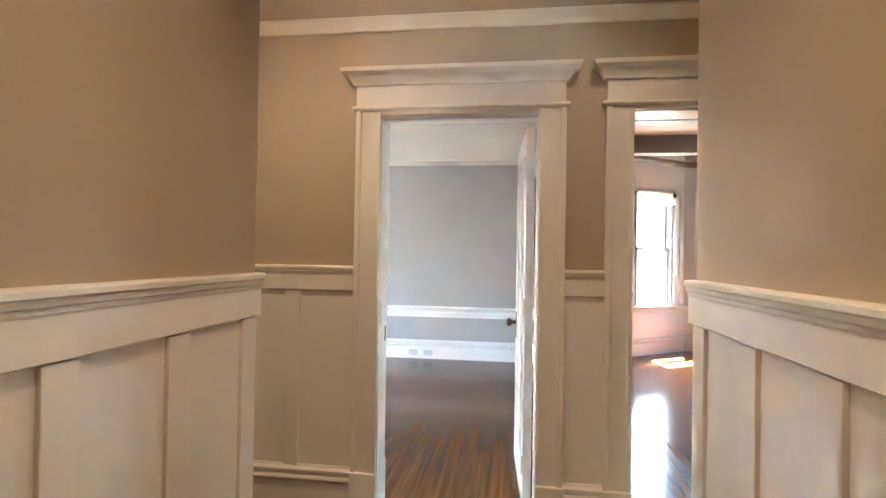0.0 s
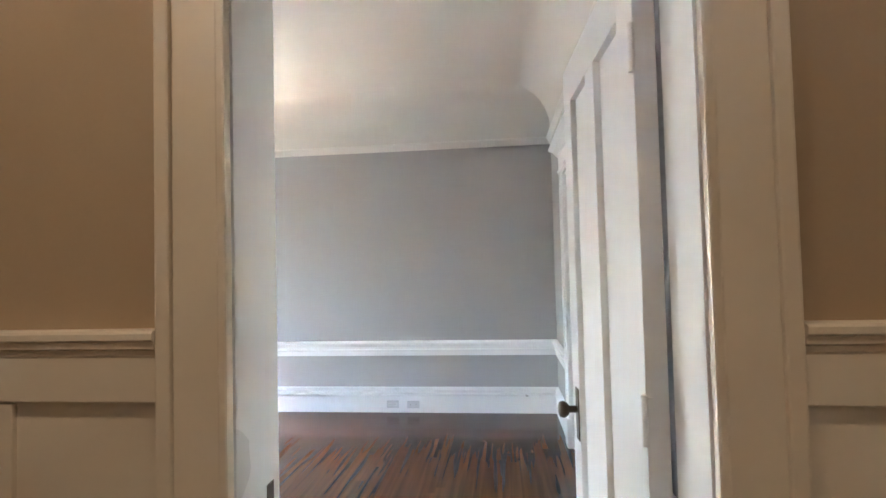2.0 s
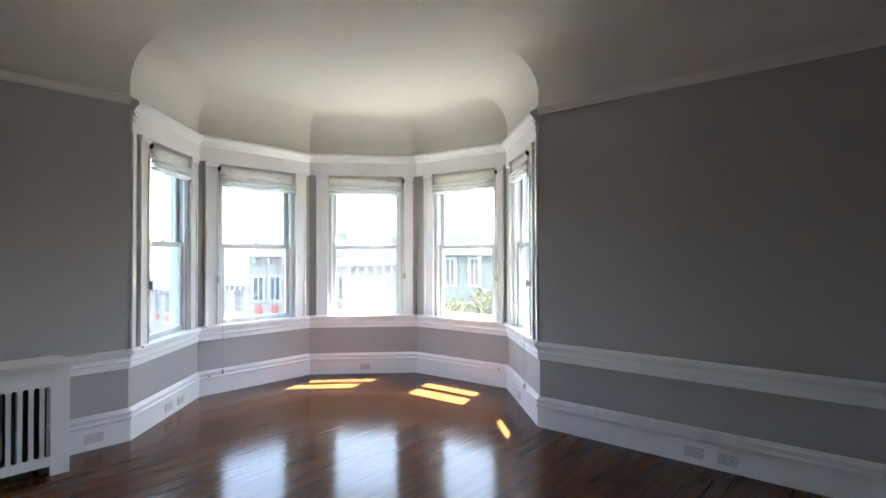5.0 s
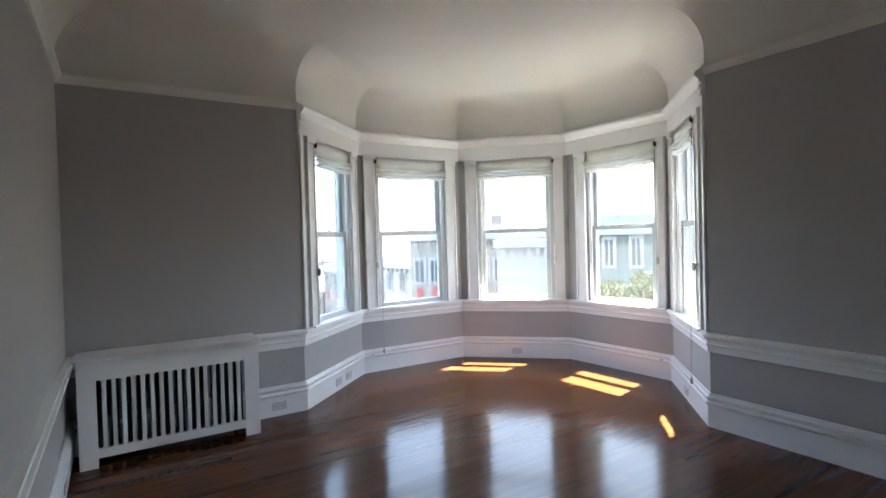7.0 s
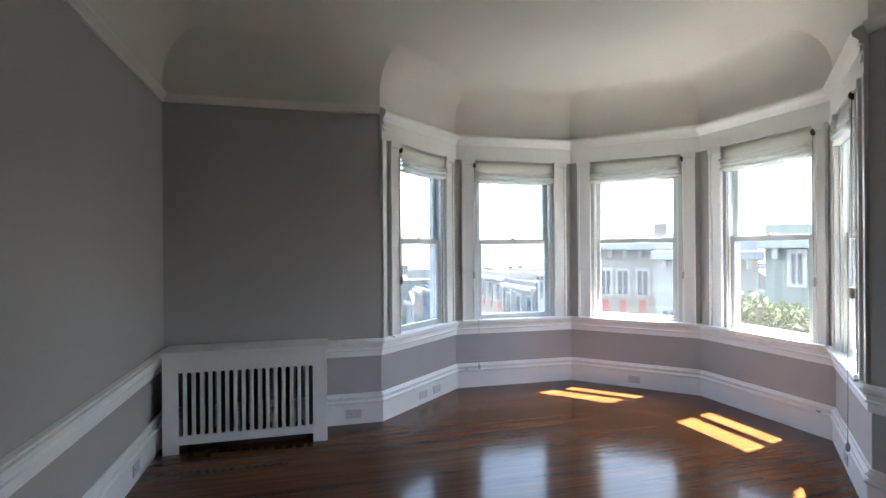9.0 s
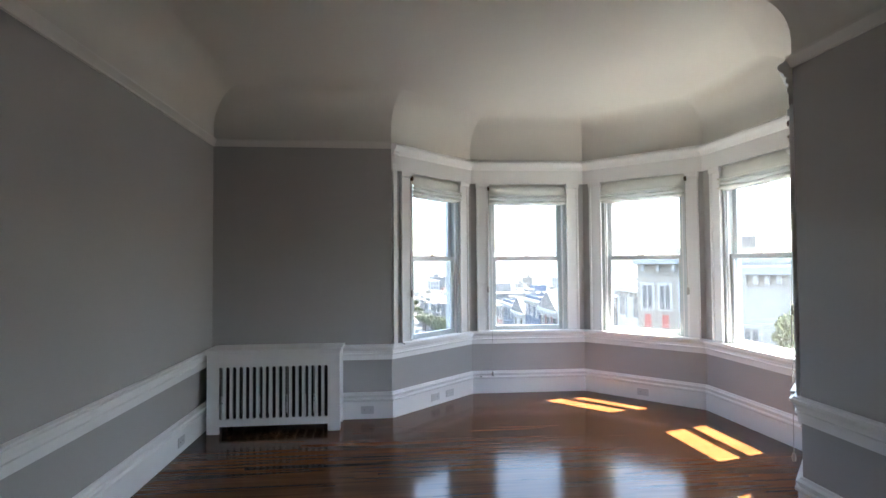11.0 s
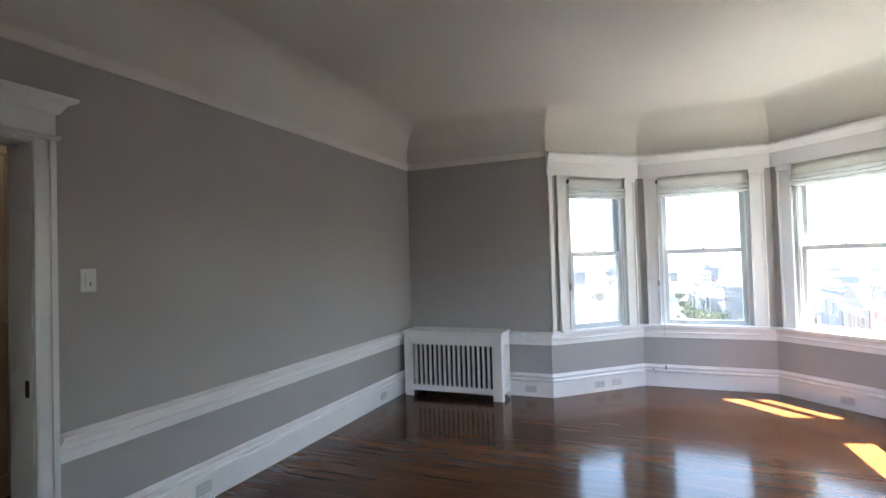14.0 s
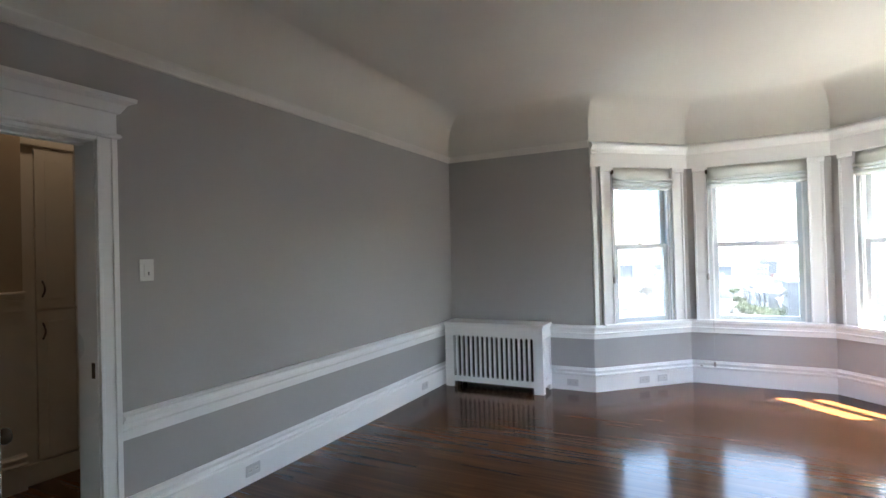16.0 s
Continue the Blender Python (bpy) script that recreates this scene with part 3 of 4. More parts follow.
WCAP = [(0, 1.18), (0.021, 1.18), (0.023, 1.183), (0.023, 1.262), (0.025, 1.267), (0.025, 1.276), (0.031, 1.28), (0.032, 1.292), (0.037, 1.296), (0.037, 1.307), (0.033, 1.312), (0, 1.313)]


def wainscot(way, stiles, label):
    """High panelled dado: sheet, cap rail, base and upright battens, along a straight or bent way with the room on its left."""
    t = thing("wainscot", Matrix(), label, "wainscot", "hall wainscot", "structure")
    part("sheet", sweep(way, [(0, 0), (0.008, 0), (0.008, 1.18), (0, 1.18)]), CREAM, t)
    part("cap_rail", sweep(way, WCAP), CREAM, t)
    part("base", sweep(way, BASE), CREAM, t)
    a, b = Vector(way[0]), Vector(way[1])
    m = on_wall(a, b)
    for u in stiles:
        ob = part("batten", boxed(u - 0.04, u + 0.04, 0.006, 0.019, 0.24, 1.177, bevel=0.003), CREAM, t)
        ob.matrix_basis = m
    return t


wainscot([(DOOR_L - 0.135, HALL_Y), (HALL_W, HALL_Y)], [0.335, 0.65], "cream panelled hall wainscot beside the doorway")
wainscot([(D2_L - 0.135, HALL_Y), (DOOR_R + 0.135, HALL_Y)], [], "narrow cream wainscot between two doorways")
wainscot([(HALL_E, HALL_Y), (D2_R + 0.135, HALL_Y)], [0.4], "cream panelled hall wainscot")
wainscot([(COR_L, COR_S), (COR_L, -8.2)], [0.06, 0.39, 0.72, 1.05, 1.4, 1.8, 2.2, 2.6], "cream panelled corridor wainscot with a moulded cap")
wainscot([(COR_R, -8.2), (COR_R, -5.13)], [0.4, 0.8, 1.2, 1.6, 2.0, 2.36, 2.67, 2.99], "cream panelled corridor wainscot with a moulded cap")
wainscot([(COR_L - 0.14, COR_S), (COR_L, COR_S)], [], "cream wainscot on the end of the corridor wall")
doorway_trim("door_casing_second", hall_face, -D2_R, -D2_L, DOOR_H, CREAM, "cream doorway casing with a flared crown head")
lining("door_frame_3", on_wall((0, SW[1]), (1, SW[1])), D2_L, D2_R, DOOR_H, SW[1] - HALL_Y, WHITE, "white painted jambs of the second doorway", False)
west_face = on_wall((HALL_W, 0), (HALL_W, -1))         # faces the hall, east; x runs south
doorway_trim("door_casing_west", west_face, -W_OPEN[1], -W_OPEN[0], DOOR_H, CREAM, "cream casing of the end doorway")
frame_w = lining("door_frame_4", on_wall((HALL_W, 0), (HALL_W, -1)), -W_OPEN[1], -W_OPEN[0], DOOR_H, 0.12, CREAM, "cream jambs with old hinges", False)
for z in (1.12, 1.85):
    part("hinge", boxed(-W_OPEN[1] + 0.003, -W_OPEN[1] + 0.008, -0.112, -0.035, z - 0.055, z + 0.055, bevel=0.001), BRASS, frame_w, "dark bronze butt hinge")
panelled_leaf("door_2", pose(HALL_W - 0.122, W_OPEN[1] - 0.024, 0, 0, 0, 176), 0.76, 2.09, 0.04, CREAM, "open cream panelled door at the hall's end", 0.70)
# closet beyond the end doorway
bm = bmesh.new()
box(bm, -0.6, HALL_W - 0.12, -5.6, -5.5, 0, HCEIL)
box(bm, -0.7, -0.6, -5.6, -4.04, 0, HCEIL)
box(bm, -0.6, HALL_W - 0.12, -4.14, -4.035, 0, HCEIL)
box(bm, -0.6, HALL_W - 0.12, -5.5, -4.14, HCEIL - 0.1, HCEIL)
tagged(part("wall_closet", bm, WHITE), "white walls of a small side room", "wall", kind="structure")

# built-in linen cabinet at the hall's south-west corner
cab = thing("linen_cabinet", Matrix.Translation((1.242, COR_S - 0.21, 0)), "tall built-in cream cabinet with curved bronze pulls", "cabinet")
part("carcass", boxed(-0.28, 0.295, -0.2, 0.17, 0.0, 2.55), CREAM, cab)
for z0, z1, hz in ((0.16, 1.165, 1.03), (1.18, 2.28, 1.32)):
    for u0, u1, hs in ((-0.27, -0.04, -0.07), (-0.03, 0.21, 0.175)):
        bm = boxed(u0, u1, 0.168, 0.19, z0, z1, bevel=0.003)
        dr = part("cabinet_door", bm, CREAM, cab)
        part("door_panel", boxed(u0 + 0.06, u1 - 0.06, 0.189, 0.194, z0 + 0.07, z1 - 0.07, bevel=0.002), CREAM, dr)
        bm = bmesh.new()
        arc = [(hs, 0.19 + 0.035 * math.sin(math.pi * q / 6), hz - 0.055 + 0.11 * q / 6) for q in range(7)]
        for a, b in zip(arc, arc[1:]):
            rod(bm, a, b, 0.006, 8)
        part("pull", bm, DARKWOOD, dr, "dark bronze curved pull")
part("cornice", boxed(-0.28, 0.295, -0.2, 0.2, 2.3, 2.36, bevel=0.01), CREAM, cab)
part("plinth", boxed(-0.28, 0.295, 0.0, 0.185, 0.0, 0.14, bevel=0.004), CREAM, cab)

# recessed ceiling lamps of the hall
for k, (x, y, watts) in enumerate(((1.45, -4.98, 10.5), (2.95, -4.93, 6.4), (2.4, -6.4, 12.5))):
    down = thing("ceiling_light", Matrix.Translation((x, y, HCEIL)), "small recessed warm ceiling light", "ceiling light", "hall lights")
    part("ring", turned(bmesh.new(), [(0.075, -0.006), (0.075, 0.0), (0.05, 0.0), (0.05, -0.004)], Matrix(), 24), WHITE, down)
    part("lens", turned(bmesh.new(), [(0.048, -0.003), (0.048, -0.001)], Matrix(), 24), LAMP, down)
    ld = bpy.data.lights.new("hall_lamp", "SPOT")
    ld.energy, ld.color, ld.spot_size, ld.spot_blend, ld.shadow_soft_size = watts * 0.0163, (1.0, 0.78, 0.555), radians(125), 0.8, 0.05
    lo = new("hall_lamp", ld)
    lo.matrix_world = Matrix.Translation((x, y, HCEIL - 0.02))

# ---------------------------------------------------------------- the next room, through the openings
EAST = [(7.9, -3.975), (7.9, 0.66), (6.8, 1.42), (5.03, 1.36), (3.7, 0.42), (3.7, -0.80), (2.945, -0.80), (2.945, -3.975)]
E_CEIL = 2.95
# white paint with the next room's dimness put into its colour
DIM_WHITE = surface("dimmed_white_paint", (0.3, 0.292, 0.285), 0.35, vary=0.03, fine=45, bump=0.03)
BROWN = surface("brown_wall_paint", (0.2, 0.13, 0.11), 0.6, vary=0.05)
e_windows = {1: (0.62, 0.7), 2: (0.93, 1.0), 3: (0.63, 0.7)}
for i in range(8):
    if i == 6:
        continue
    a, b = EAST[i], EAST[(i + 1) % 8]
    length = (Vector(b) - Vector(a)).length
    if i in e_windows:
        c, w = e_windows[i]
        wall("wall_next_room_%d" % i, EAST, i, [(c - w / 2 - 0.045, c + w / 2 + 0.045, SILL, HEAD)], E_CEIL, 0.16, DIM_WHITE, "white panelled bay wall of the next room")
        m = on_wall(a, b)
        sash_window(5 + i, m, c, w, length, DIM_WHITE, DIM_WHITE, "white sash window in the next room's bay")
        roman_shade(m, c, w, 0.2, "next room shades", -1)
    elif i != 7:
        wall("wall_next_room_%d" % i, EAST, i, [], E_CEIL, 0.10, BROWN, "brown painted wall of the next room")
bm = bmesh.new()
box(bm, D2_R, 8.0, SW[1] - 0.085, SW[1], 0, E_CEIL)
box(bm, 2.945, D2_L, SW[1] - 0.085, SW[1], 0, E_CEIL)
box(bm, D2_L, D2_R, SW[1] - 0.085, SW[1], DOOR_H, E_CEIL)
tagged(part("wall_next_room_south", bm, BROWN), "brown wall of the next room with a doorway", "wall", kind="structure")
bm = bmesh.new()
prism(bm, offset_points(EAST, -0.1, True), E_CEIL, E_CEIL + 0.1)
tagged(part("ceiling_next_room", bm, ROSE), "rosy plaster ceiling panels between white beams", "ceiling", kind="structure")
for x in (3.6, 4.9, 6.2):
    tagged(part("ceiling_beam", boxed(x - 0.09, x + 0.09, -3.94, 0.05, E_CEIL - 0.16, E_CEIL - 0.001, bevel=0.01), DIM_WHITE), "white boxed ceiling beam", "beam", "coffer beams", "structure")
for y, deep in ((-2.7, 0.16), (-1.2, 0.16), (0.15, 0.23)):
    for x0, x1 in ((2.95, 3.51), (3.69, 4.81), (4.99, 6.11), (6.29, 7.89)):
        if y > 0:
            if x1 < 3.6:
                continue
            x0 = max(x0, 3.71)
        tagged(part("ceiling_beam", boxed(x0, x1, y - 0.09, y + 0.09, E_CEIL - deep, E_CEIL - 0.001, bevel=0.01), DIM_WHITE), "white boxed ceiling beam", "beam", "coffer beams", "structure")
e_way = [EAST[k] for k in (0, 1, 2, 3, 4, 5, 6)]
tagged(part("baseboard_next_room", sweep(e_way, BASE), DIM_WHITE), "white moulded baseboard of the next room", "trim", kind="structure")
tagged(part("chair_rail_next_room", sweep(e_way, CHAIR), DIM_WHITE), "white chair rail of the next room", "trim", kind="structure")
tagged(part("crown_next_room", sweep(e_way, [(0, 2.745), (0.03, 2.745), (0.055, 2.775), (0.06, 2.825), (0, 2.84)]), DARKWOOD), "dark wooden picture rail of the next room", "trim", kind="structure")
tagged(part("wall_panel", boxed(3.32, 3.6, -0.83, -0.801, 1.95, 2.42, bevel=0.006), DARKWOOD), "dark wooden panel set high on the wall", "panel", kind="structure")

# a chandelier hangs in the next room
SHADE_M = linen("parchment_lamp_shade")
BLACK_IRON = surface("black_wrought_iron", (0.025, 0.023, 0.022), 0.45, 0.7, vary=0.15)
CX, CY, CZ = 5.97, -1.45, 1.81
lamp = thing("chandelier", Matrix.Translation((CX, CY, CZ)), "black iron chandelier with cream candle shades", "chandelier")
part("stem", turned(bmesh.new(), [(0.008, 0.0), (0.03, 0.03), (0.012, 0.08), (0.012, 0.3), (0.022, 0.33), (0.008, 0.36), (0.008, 1.11)], Matrix.Translation((0, 0, 0.0)), 12), BLACK_IRON, lamp)
part("canopy", turned(bmesh.new(), [(0.02, 1.09), (0.06, 1.11), (0.065, E_CEIL - CZ - 0.001)], Matrix(), 20), BLACK_IRON, lamp)
for k in range(5):
    spin = pose(0, 0, 0, 0, 0, 180 + 72 * k)
    bm = bmesh.new()
    run = [spin @ Vector((0.34 * q / 12, 0, 0.08 - 0.11 * math.sin(math.pi * q / 12) + 0.05 * q / 12)) for q in range(13)]
    for a, b in zip(run, run[1:]):
        rod(bm, a, b, 0.008, 8)
    arm = part("arm", bm, BLACK_IRON, lamp)
    tip = run[-1]
    part("drip_pan", turned(bmesh.new(), [(0.01, 0.0), (0.045, 0.008), (0.05, 0.016), (0.012, 0.018), (0.012, 0.075)], Matrix.Translation(tip), 14), BLACK_IRON, arm)
    bm = turned(bmesh.new(), [(0.082, 0.05), (0.085, 0.052), (0.052, 0.178), (0.049, 0.177)], Matrix.Translation(tip), 24)
    for f in bm.faces:
        f.smooth = True
    part("shade", bm, SHADE_M, arm, "cream fabric candle shade")

# ---------------------------------------------------------------- radiator cover
RX0, RX1, RY0, RY1, RH = -2.205, -1.90, -3.905, -2.775, 0.70
cover = thing("radiator_cover", Matrix.Translation((RX1, (RY0 + RY1) / 2, 0)), "white painted wooden radiator cover with upright slots", "radiator cover")
half, depth = (RY1 - RY0) / 2, RX1 - RX0
part("top_board", boxed(-depth - 0.0, 0.022, -half - 0.02, half + 0.02, RH, RH + 0.024, bevel=0.006), WHITE, cover)
part("under_moulding", boxed(-depth, 0.01, -half - 0.008, half + 0.008, RH - 0.02, RH, bevel=0.006), WHITE, cover)
T = 0.02
for a, b in ((-half, -half + 0.105), (half - 0.105, half)):
    part("front_stile", boxed(-T, 0, a, b, 0.0, RH - 0.02, bevel=0.002), WHITE, cover)
slots = 17
pitch = (2 * half - 0.21) / (slots - 0.48)


def slot_ends(bm, z, way):
    """Fillets that round one end of every slot; way is +1 for the upper end, -1 for the lower."""
    wide = 0.52 * pitch
    for k in range(slots):
        y0 = -half + 0.105 + k * pitch
        for edge, sgn in ((y0, 1), (y0 + wide, -1)):
            r = wide / 2
            arc = [(edge + sgn * r * (1 - math.sin(q * math.pi / 8)), z - way * r * (1 - math.cos(q * math.pi / 8))) for q in range(5)]
            loop = [(edge, z)] + arc
            front, back = ([bm.verts.new((x, yy, zz)) for yy, zz in loop] for x in (-0.001, -T + 0.001))
            bm.faces.new(front)
            bm.faces.new(back[::-1])
            for q in range(len(loop)):
                p = (q + 1) % len(loop)
                bm.faces.new((front[q], back[q], back[p], front[p]))
    return bm


part("front_top_rail", slot_ends(boxed(-T, 0, -half + 0.105, half - 0.105, 0.575, RH - 0.02), 0.575, 1), WHITE, cover)
part("front_bottom_rail", slot_ends(boxed(-T, 0, -half + 0.105, half - 0.105, 0.065, 0.125), 0.125, -1), WHITE, cover)
for k in range(slots - 1):
    y = -half + 0.105 + 0.52 * pitch + k * pitch
    part("slat", boxed(-T, 0, y, y + pitch * 0.48, 0.125, 0.575, bevel=0.004), WHITE, cover)
for sgn in (1, -1):
    y0, y1 = (half - T, half) if sgn > 0 else (-half, -half + T)
    part("side_stile", boxed(-0.07, -T, y0, y1, 0.0, RH - 0.02), WHITE, cover)
    part("side_stile", boxed(-depth, -depth + 0.05, y0, y1, 0.0, RH - 0.02), WHITE, cover)
    part("side_rail", boxed(-depth + 0.05, -0.07, y0, y1, 0.575, RH - 0.02), WHITE, cover)
    part("side_rail", boxed(-depth + 0.05, -0.07, y0, y1, 0.065, 0.125), WHITE, cover)
    for k in range(4):
        x = -depth + 0.05 + 0.03 + k * 0.043
        part("slat", boxed(x, x + 0.022, y0, y1, 0.125, 0.575, bevel=0.003), WHITE, cover)
rad = thing("radiator", Matrix.Translation((-2.06, (RY0 + RY1) / 2, 0)), "old cast-iron radiator inside the cover", "radiator")
for k in range(12):
    y = -0.44 + k * 0.08
    bm = bmesh.new()
    for x in (-0.06, 0.0, 0.06):
        rod(bm, (x, y, 0.06), (x, y, 0.58), 0.022, 10)
    box(bm, -0.085, 0.085, y - 0.03, y + 0.03, 0.56, 0.62, 0.02)
    box(bm, -0.085, 0.085, y - 0.03, y + 0.03, 0.05, 0.11, 0.02)
    if k in (0, 11):
        box(bm, -0.085, -0.05, y - 0.02, y + 0.02, 0.0, 0.06)
        box(bm, 0.05, 0.085, y - 0.02, y + 0.02, 0.0, 0.06)
    part("column", bm, IRON, rad)


# ---------------------------------------------------------------- small fixtures
def outlet(m, blank=False):
    o = thing("wall_outlet", m, "grey blank outlet plate on the baseboard" if blank else "grey double outlet plate on the baseboard", "outlet", "baseboard outlets")
    part("plate", boxed(-0.06, 0.06, 0, 0.006, -0.036, 0.036, bevel=0.002), OUTLET, o)
    if not blank:
        for u in (-0.026, 0.026):
            face = part("socket", boxed(u - 0.017, u + 0.017, 0.005, 0.008, -0.015, 0.015, bevel=0.001), PLASTIC, o)
            for s in (-0.006, 0.006):
                part("slot", boxed(u + s - 0.0015, u + s + 0.0015, 0.0078, 0.0086, -0.004, 0.006), DARK, face)
    else:
        for u in (-0.026, 0.026):
            part("screw", turned(bmesh.new(), [(0.004, 0.005), (0.004, 0.0075), (0.002, 0.008)], Matrix.Translation((u, 0, 0)) @ pose(0, 0, 0, -90, 0, 0), 8), BRASS, o)
    return o


def at_wall(a, b, u, z, d=0.024):
    return on_wall(a, b) @ Matrix.Translation((u, d, z))


outlet(at_wall(NE, NW, 2.785 - 1.187, 0.082))
outlet(at_wall(NE, NW, 2.785 - 1.39, 0.08), True)
f1 = (P1, WS)
L1 = (Vector(WS) - Vector(P1)).length
outlet(at_wall(*f1, L1 - 0.58, 0.085), True)
outlet(at_wall(*f1, L1 - 0.805, 0.085))
outlet(at_wall(WS, SW, 0.23, 0.085), True)
outlet(at_wall(SW, SE, 0.838 + 2.24, 0.09))
outlet(at_wall(SW, SE, 0.75, 0.09), True)
outlet(at_wall(P3, P2, 0.62, 0.085), True)
outlet(at_wall(NW, P4, 0.62, 0.085))

sw = thing("light_switch", at_wall(SW, SE, 1.525 + 2.24, 1.442, 0.0), "white double rocker light switch plate", "light switch")
part("plate", boxed(-0.04, 0.04, 0, 0.006, -0.06, 0.06, bevel=0.002), PLASTIC, sw)
rk = part("rocker", boxed(-0.018, 0.018, 0.005, 0.010, -0.034, 0.034, bevel=0.002), PLASTIC, sw)
part("indicator", boxed(-0.010, -0.004, 0.0095, 0.0112, -0.028, -0.01), DARK, rk, "small dark switch mark")

for a, b, u, z in ((NE, NW, 0.30, 0.17), (P4, P3, 0.10, 0.19), (P2, P1, 1.21, 0.19)):
    stop = thing("cord_cleat", at_wall(a, b, u, z, 0.024), "small metal cord cleat on the baseboard", "cleat", "cord cleats")
    part("post", rod(bmesh.new(), (0, 0, 0), (0, 0.022, 0), 0.007, 10), CORD, stop)
    part("bar", rod(bmesh.new(), (-0.012, 0.022, 0), (0.012, 0.022, 0.006), 0.006, 8), CORD, stop)

# ---------------------------------------------------------------- outside: the street below and the town
GROUND = -9.5


def ground_height(x, y):
    far = math.hypot(x, y)
    return GROUND - 0.085 * max(0.0, min(-x - 22, 170)) + 36 * max(0.0, min(1.0, (far - 320) / 700)) ** 1.5 * (1 + 0.35 * math.sin(math.atan2(y, x) * 9))


bm, rings = bmesh.new(), []
for r in (0, 8, 20, 40, 70, 110, 160, 230, 320, 430, 560, 720, 900, 1400):
    rings.append([bm.verts.new((r * math.cos(a), r * math.sin(a), ground_height(r * math.cos(a), r * math.sin(a)))) for a in [2 * math.pi * k / 72 for k in range(72)]])
for a, b in zip(rings, rings[1:]):
    for k in range(72):
        bm.faces.new((a[k], a[(k + 1) % 72], b[(k + 1) % 72], b[k])) if a is not rings[0] else bm.faces.new((a[k], b[(k + 1) % 72], b[k]))
bmesh.ops.remove_doubles(bm, verts=bm.verts[:], dist=0.001)
GROUND_M = surface("pale_town_ground", (0.085, 0.083, 0.078), 0.9, vary=0.3, fine=0.6, coarse=0.05)
tagged(part("ground", bm, GROUND_M), "pale ground of the hillside town", "ground", kind="structure")
ROAD_M = surface("asphalt", (0.065, 0.065, 0.067), 0.85, vary=0.15, fine=8, coarse=0.3)
PAVE_M = surface("pavement_concrete", (0.22, 0.215, 0.205), 0.85, vary=0.12, fine=5, coarse=0.4)


def strip_on_ground(name, y0, y1, x0, x1, lift, material, label, category):
    bm, prev = bmesh.new(), None
    for k in range(41):
        x = x0 + (x1 - x0) * k / 40
        z = ground_height(x, 4) + lift
        row = [bm.verts.new(p) for p in ((x, y0, z), (x, y1, z), (x, y1, z - 0.6), (x, y0, z - 0.6))]
        if prev:
            for q in range(4):
                bm.faces.new((prev[q], prev[(q + 1) % 4], row[(q + 1) % 4], row[q]))
        prev = row
    tagged(part(name, bm, material), label, category, kind="structure")


strip_on_ground("road", -3.0, 6.0, -14, -420, 0.35, ROAD_M, "asphalt street running downhill between houses", "road")
strip_on_ground("pavement", -5.6, -3.002, -14, -420, 0.5, PAVE_M, "concrete pavement beside the street", "pavement")
strip_on_ground("pavement", 6.002, 8.6, -14, -420, 0.5, PAVE_M, "concrete pavement beside the street", "pavement")

HOUSE_PAINT = [surface("house_paint_" + n, c, 0.8, vary=0.06, fine=9, coarse=0.4) for n, c in (
    ("cream", (0.3, 0.27, 0.225)), ("white", (0.36, 0.355, 0.345)), ("grey", (0.16, 0.16, 0.16)), ("rose", (0.2, 0.1, 0.085)), ("blue", (0.055, 0.085, 0.14)), ("sage", (0.15, 0.19, 0.165)))]
ROOF_M = surface("flat_roof_felt", (0.14, 0.135, 0.13), 0.9, vary=0.15, fine=4, coarse=0.3)
BRICKRED = surface("red_spandrel_paint", (0.4, 0.06, 0.05), 0.6, vary=0.08)
PANE_DARK = surface("far_window_glass", (0.06, 0.075, 0.085), 0.08, vary=0.2, bump=0.0)
FRAME_M = surface("far_window_frame", (0.4, 0.4, 0.39), 0.5, vary=0.03)


